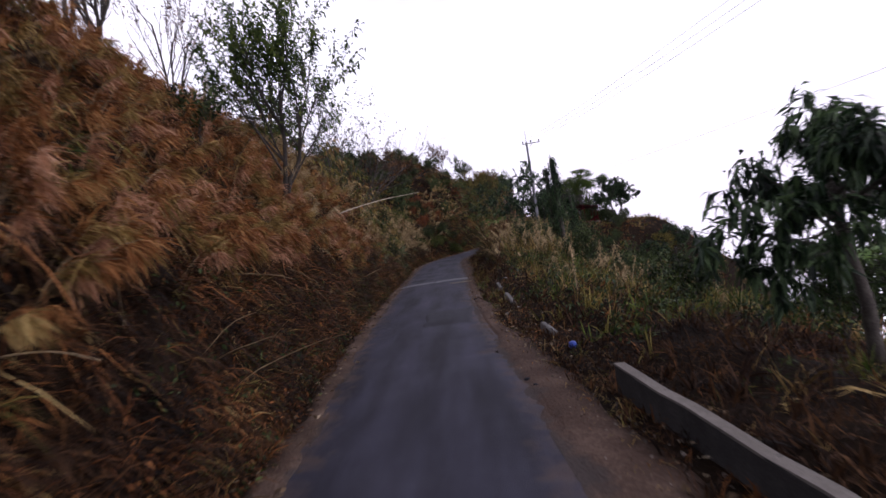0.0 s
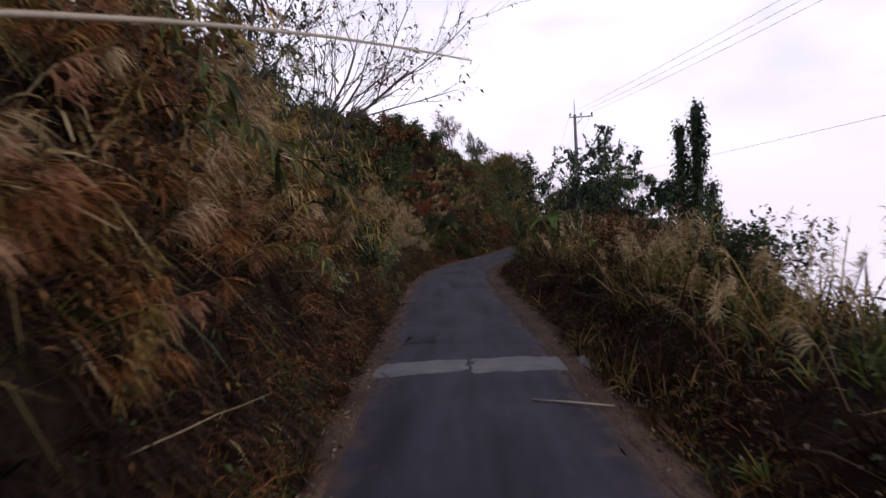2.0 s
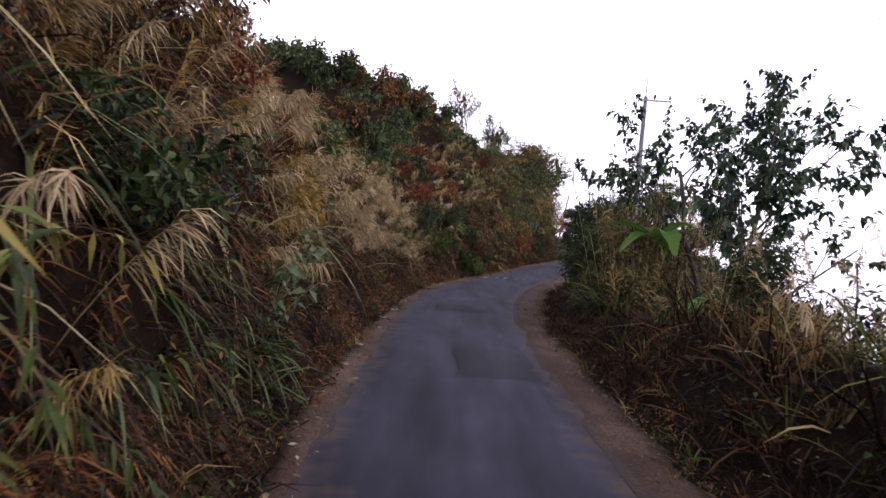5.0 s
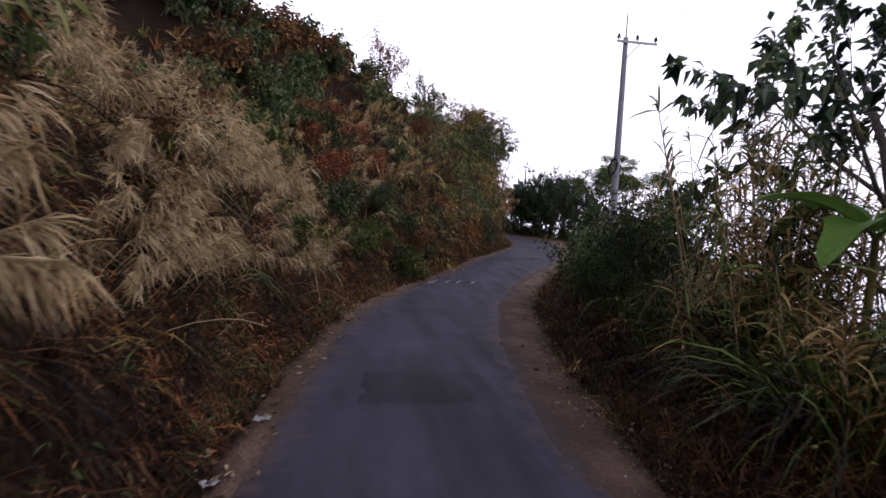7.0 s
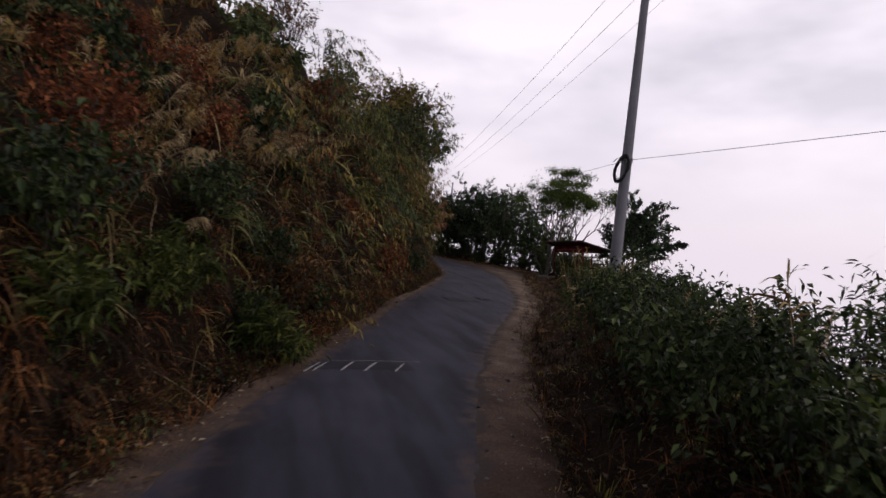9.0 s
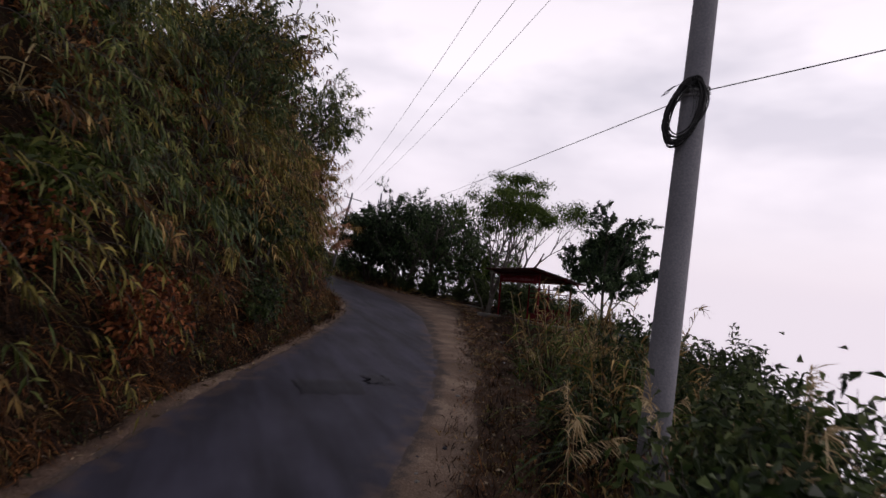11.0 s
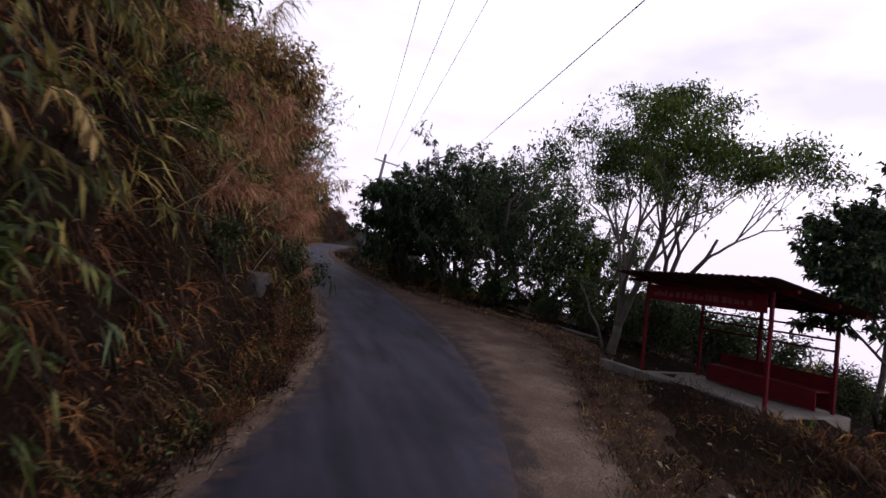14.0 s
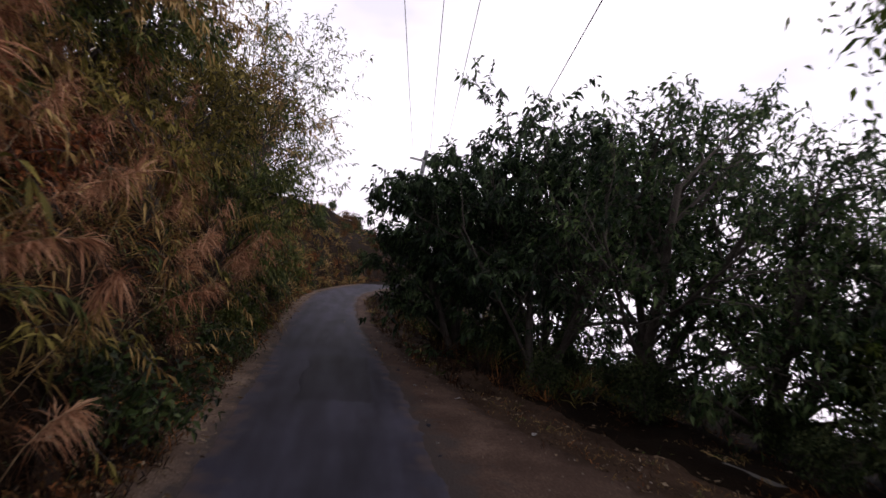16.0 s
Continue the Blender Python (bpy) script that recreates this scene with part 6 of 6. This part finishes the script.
part("shaft", g, [M_POLE], p3, "", True)
PREV = np.array([16.0, -2.0])
p0 = empty("utility_pole", (PREV[0], PREV[1], float(height(*PREV)) - 0.2), "tall grey concrete utility pole on the slope", "utility pole")
z0 = float(height(*PREV)) - 0.2
g = Heap()
tube(g, [(0, 0, 0), (0, 0, (9.6 - z0) / 2), (0, 0, 9.6 - z0)], [0.2, 0.15, 0.105], 12)
part("shaft", g, [M_POLE], p0, "", True)
g = Heap()
box(g, (-0.6, -0.12, 9.3 - z0), (1.2, -0.06, 9.38 - z0))
part("crossarm", g, [M_STEEL], p0)
for i, ix in enumerate(INS):
    a = np.array([POLE[0] + ix, POLE[1] - 0.14, 8.83])
    for b, sag in ((P2TOP[i], 0.5), (np.array([PREV[0] + (-0.5, 0.3, 1.1)[i], PREV[1], 9.4]), 0.7)):
        g = Heap()
        tube(g, along(a, b, sag, 30), 0.0075, 4)
        g.thing("power_line", [M_BLACK], None, False, "thin black overhead power line between the poles", "power line", "power lines")
for a, b, sag in (((POLE[0] + 0.1, POLE[1] + 0.12, 3.86), (17.6, 97.0, 4.4), 0.05), ((POLE[0], POLE[1] - 0.16, 3.83), (PREV[0], PREV[1], 5.0), 0.35)):
    g = Heap()
    tube(g, along(a, b, sag, 30), 0.006, 5)
    g.thing("telephone_cable", [M_BLACK], None, False, "black telephone cable slung between the poles", "cable", "telephone cables")


# ---------------------------------------------------------------- roadside shelter
SX, SY0, SY1, SZ = 17.4, 70.5, 73.8, -0.82
sh = empty("roadside_shelter", (SX, SY0, SZ), "small open roadside shelter of red-painted steel with a rusty sheet roof", "shelter")
sh.location.z, sh.rotation_euler = SZ + 0.24, (radians(-4), 0, 0)
DEPTH, LONG = 1.6, SY1 - SY0


def spart(name, lo, hi, mat, label="", bevel=0.006):
    g = Heap()
    box(g, lo, hi, bevel=bevel)
    return part(name, g, [mat], sh, label)


for px_, py_, ph in ((0, 0, 2.12), (0, LONG, 2.12), (DEPTH, 0, 1.75), (DEPTH, LONG, 1.75), (DEPTH, LONG / 2, 1.75)):
    spart("post", (px_ - 0.03, py_ - 0.03, 0), (px_ + 0.03, py_ + 0.03, ph), M_REDPAINT)
g = Heap()
yy = np.linspace(-0.55, LONG + 0.75, 70)
for lift in (0, 0.012):
    xx = np.array([-0.55, 0.4, 1.3, DEPTH + 0.45])
    X, Y2 = np.meshgrid(xx, yy)
    grid(g, X, Y2, 2.22 - 0.19 * (X + 0.0) + 0.018 * np.sin(Y2 * 2 * np.pi / 0.16) + lift)
part("roof_sheet", g, [M_ROOF], sh, "rusty corrugated roof sheet")
for k in range(3):
    x0 = (-0.04, 0.9, DEPTH - 0.04)[k]
    zt = 2.19 - 0.19 * x0
    spart("roof_beam", (x0, -0.5, zt - 0.09), (x0 + 0.05, LONG + 0.65, zt - 0.02), M_REDPAINT)
for yb in (0, LONG):
    g = Heap()
    tube(g, [(-0.5, yb, 2.22 + 0.05), (DEPTH + 0.4, yb, 1.78)], 0.03, 4)
    part("rafter", g, [M_REDPAINT], sh)
spart("sign_board", (-0.075, 0.05, 1.72), (-0.04, LONG - 0.05, 2.05), M_REDPAINT, "red sign board with faded pale lettering")
r = np.random.RandomState(811)
y_ = 0.35
while y_ < LONG - 0.4:
    w_ = r.uniform(0.03, 0.13)
    spart("letter_bar", (-0.083, y_, 1.82), (-0.077, y_ + w_, 1.82 + r.uniform(0.07, 0.13)), M_LETTER, "", 0)
    y_ += w_ + r.uniform(0.03, 0.10)
spart("back_panel", (DEPTH - 0.02, -0.02, 0.06), (DEPTH + 0.02, LONG * 0.8, 0.66), M_REDPAINT)
spart("bench_seat", (DEPTH - 0.38, 0.05, 0.36), (DEPTH - 0.03, LONG * 0.8, 0.40), M_REDPAINT)
spart("bench_front", (DEPTH - 0.38, 0.05, 0.04), (DEPTH - 0.35, LONG * 0.8, 0.355), M_REDPAINT)
for k in range(3):
    spart("rail", (DEPTH - 0.015, 0, 1.12 + 0.2 * k), (DEPTH + 0.015, LONG, 1.16 + 0.2 * k), M_REDPAINT)
g = Heap()
box(g, (-0.32, -0.2, -0.6), (DEPTH + 0.2, LONG + 0.3, -0.002), bevel=0.02)
slab = g.thing("shelter_floor", [M_SLAB], None, False, "raised worn concrete floor slab under the shelter", "floor slab", kind="structure")
slab.location, slab.rotation_euler = (SX, SY0, SZ + 0.24), (radians(-4), 0, 0)
g = Heap()
box(g, (0, 0, -0.35), (0.14, 4.2, 0.08), bevel=0.02)
kerb = g.thing("concrete_edging", [M_CONC], None, False, "low concrete edging in front of the shelter", "kerb", kind="structure")
kerb.matrix_world = pose(SX - 0.75, 70.0, float(height(SX - 0.75, 70.0)) + 0.02, -4, 0, 2)
g = Heap()
box(g, (-0.11, 0, -0.30), (0.11, 3.6, 0.0), 0, bevel=0.02)
kerb2 = g.thing("concrete_edging", [M_DARKCONC], None, False, "low dark concrete edging under the dark trees", "kerb", kind="structure")
kerb2.matrix_world = pose(18.75, 77.75, -0.82, 1.4, 0, 23)
g = Heap()
box(g, (-0.06, 0.0, 0.0), (0.10, 3.55, 0.022), 0, bevel=0.008)
g.thing("edging_cap", [M_CONC], kerb2, False, "paler cap along the top of the edging")

g = Heap()
box(g, (-0.62, -0.35, -0.6), (0.62, 0.35, 0.4), bevel=0.03)
block = g.thing("concrete_block", [M_BLUECONC], None, False, "blue-grey weathered concrete block under the dark tree", "concrete block")
block.matrix_world = pose(20.9, 69.8, float(height(20.9, 69.8)) + 0.3, 0, 0, 8)

# ---------------------------------------------------------------- parapet and small things
g = Heap()
n = 16
for k in range(n):
    y0 = 0.2 + k * 0.47
    xa, xb = 3.56 - 0.12 * (y0 - 4.3), 3.56 - 0.12 * (y0 + 0.47 - 4.3)
    top = 0.24 + 0.01 * math.sin(k * 2.1)
    vs = np.array([(xa, y0, -0.5), (xa + 0.11, y0, -0.5), (xa + 0.11, y0, top), (xa, y0, top), (xb, y0 + 0.47, -0.5), (xb + 0.11, y0 + 0.47, -0.5), (xb + 0.11, y0 + 0.47, top), (xb, y0 + 0.47, top)])
    vs[:, 0] += 0.006 * math.sin(k * 1.7)
    fs = [[0, 4, 7, 3], [1, 2, 6, 5], [3, 7, 6, 2]] + ([[0, 3, 2, 1]] if k == 0 else []) + ([[4, 5, 6, 7]] if k == n - 1 else [])
    g.add(vs, np.array(fs))
wall = g.thing("parapet_wall", [M_DARKCONC], None, False, "low weathered concrete parapet along the dirt verge, faces darkened for shade", "parapet", kind="structure")
# thin pale strip that paints the lit, worn top of the parapet
g = Heap()
for k in range(n):
    y0 = 0.2 + k * 0.47
    xa, xb = 3.56 - 0.12 * (y0 - 4.3), 3.56 - 0.12 * (y0 + 0.47 - 4.3)
    za, zb = 0.24 + 0.012 * math.sin(k * 2.1), 0.24 + 0.012 * math.sin((k + 1) * 2.1)
    vs = np.array([(x_ + o, y_, z_ + l_) for x_, y_, z_ in ((xa, y0, za), (xb, y0 + 0.47, zb)) for o, l_ in ((-0.006, 0.0), (-0.002, 0.02), (0.108, 0.018), (0.114, 0.0))])
    g.add(vs, np.array([[0, 4, 5, 1], [1, 5, 6, 2], [2, 6, 7, 3]]))
g.thing("coping", [M_SLAB], wall, False, "worn top of the parapet, paler to paint the light on it")
for x, y, a, ln in ((2.72, 14.75, 4, 1.15), (3.02, 10.8, 8, 0.7), (2.62, 17.4, 3, 0.8)):
    g = Heap()
    box(g, (-0.055, 0, -0.3), (0.055, ln, 0.07), bevel=0.02)
    ob = g.thing("parapet_block", [M_CONC], None, False, "broken piece of concrete parapet sunk in dead grass", "parapet block", "parapet pieces")
    ob.matrix_world = pose(x, y, float(height(x, y)) + 0.02, 4, 6, a)
g = Heap()
tube(g, [(1.02, 22.55, -0.243), (1.42, 22.40, -0.238), (1.86, 22.2, -0.236)], [0.013, 0.012, 0.010], 6)
g.thing("bamboo_stick", [M_STICK], None, True, "pale bamboo stick lying on the asphalt", "stick")
g = Heap()
bm = bmesh.new()
bmesh.ops.create_icosphere(bm, subdivisions=2, radius=0.065)
for v in bm.verts:
    v.co *= 1 + 0.06 * noise.noise(v.co * 20)
bm.verts.index_update()
g.add([v.co[:] for v in bm.verts], [[v.index for v in f.verts] for f in bm.faces])
bm.free()
ball = g.thing("plastic_ball", [M_BLUE], None, True, "scuffed blue plastic ball in the dead grass", "ball")
ball.location = (3.12, 9.9, float(height(3.12, 9.9)) + 0.05)


def litter(x, y, size, mat, label, seed):
    r = np.random.RandomState(seed)
    g = Heap()
    u = np.linspace(-1, 1, 6)
    U, V = np.meshgrid(u, u)
    Z = 0.12 * r.normal(0, 1, U.shape) + 0.15 * np.sin(U * 2 + r.uniform(0, 6))
    for lift in (0, 0.02):
        grid(g, U * size * 0.5, V * size * 0.32, (Z + 0.4 + lift) * size * 0.4)
    ob = g.thing("litter", [mat], None, True, label, "litter", "litter on the verges")
    z = max(float(height(x, y)), float(road_z(y)) - 0.03)
    ob.matrix_world = pose(x, y, z + 0.03, 0, 0, r.uniform(0, 360))


for i, (x, y, s_) in enumerate([(-1.33, 40.0, 0.16), (-1.45, 38.7, 0.14), (-1.5, 36.0, 0.12), (-1.36, 37.6, 0.10), (2.9, 18.9, 0.18), (3.4, 19.4, 0.14), (2.75, 14.0, 0.09), (2.3, 23.5, 0.12), (2.55, 24.1, 0.12), (14.1, 83.6, 0.12),
                                (14.9, 81.8, 0.10), (12.0, 63.5, 0.10), (13.6, 66.5, 0.12), (14.2, 68.0, 0.10)]):
    litter(x, y, s_, M_WHITE, "crumpled white scrap of plastic litter on the ground", 900 + i)


# grey boulder at the foot of the bank
bm = bmesh.new()
bmesh.ops.create_icosphere(bm, subdivisions=4, radius=1.0)
for v in bm.verts:
    c = v.co.copy()
    flat = Vector((max(-0.72, min(0.72, c.x)), max(-0.8, min(0.8, c.y)), max(-0.6, min(0.6, c.z))))
    k = 1 + 0.10 * noise.noise(c * 1.6) + 0.035 * noise.noise(c * 5.0)
    v.co = Vector((flat.x * 0.42, flat.y * 0.85, flat.z * 0.36)) * k
me = bpy.data.meshes.new("boulder")
bm.to_mesh(me)
bm.free()
me.materials.append(M_DARKCONC)
for f in me.polygons:
    f.use_smooth = True
ob = new("boulder", me)
ob.matrix_world = pose(8.66, 74.05, 0.50, -3, 10, -8)
tagged(ob, "smooth grey boulder at the foot of the bank", "boulder")

# stones broken from the road edge
rng = np.random.RandomState(909)
proto = []
for k in range(4):
    bm = bmesh.new()
    bmesh.ops.create_icosphere(bm, subdivisions=1, radius=1)
    for v in bm.verts:
        v.co = Vector((v.co.x * 1.2, v.co.y * 0.9, v.co.z * 0.6)) * (1 + 0.35 * noise.noise(v.co * 1.3 + Vector((k * 7, 0, 0))))
    me = bpy.data.meshes.new("stone")
    bm.to_mesh(me)
    bm.free()
    me.materials.append(M_PATCH if k % 2 else M_CONC)
    proto.append(me)
for i in range(90):
    y = float(rng.uniform(2, 90)) if i > 40 else float(rng.uniform(40, 58))
    x = float(x_right(y) + rng.uniform(-0.05, 0.5))
    ob = new("stone", proto[i % 4])
    s_ = rng.uniform(0.015, 0.05)
    ob.matrix_world = Matrix.Translation((x, y, float(max(height(x, y), road_z(y) - 0.04)) + 0.035 + s_ * 0.2)) @ Euler((0, 0, rng.uniform(0, 6.28))).to_matrix().to_4x4() @ Matrix.Diagonal((s_, s_, s_, 1))
    tagged(ob, "small broken stone on the dirt verge", "stone", "stones on the verge")

# loose gravel and stubble that break up the verges
h = Heap()
r = np.random.RandomState(919)
n = 9000
y = np.concatenate([r.uniform(1, 92, n // 2), r.uniform(36, 82, n - n // 2)])
d = verge_w(y) * r.uniform(-0.25, 1.15, n)
x = x_right(y) + d / road_cos(y)
z = np.maximum(height(x, y), road_z(y) - 0.05) + 0.04
size = 0.006 + 0.016 * r.uniform(0, 1, n) ** 3
o = np.array([(1, 0, -0.3), (-0.5, 0.85, -0.3), (-0.5, -0.85, -0.3), (0.1, 0.1, 0.6)])
v = np.stack([x, y, z], -1)[:, None] + (o[None] + r.normal(0, 0.2, (n, 4, 3))) * size[:, None, None]
h.add(v, np.concatenate([np.arange(n)[:, None] * 4 + np.array(q) for q in ((0, 1, 3), (1, 2, 3), (2, 0, 3), (0, 2, 1))]))
h.thing("verge_gravel", [M_LITTERSTONE], label="loose gravel and grit scattered over the dirt verge", category="gravel", kind="stuff")

h = Heap()
p, d = spots_right(5200, 1, 84, -0.45, 0.45, r)
p[:, 2] += 0.03
k = pick(p, (.45, .1, .3, .1, .05), r, 0.8, 95)
for m in range(5):
    tufts(h, p[k == m], 6, (0.04, 0.17), (0.004, 0.009), (0.2, 1.0), m, r, 0.2, 1.2, seg=2)
h.thing("verge_stubble", GRASS, label="short dry stubble along the rim of the dirt verge", category="grass", kind="stuff")
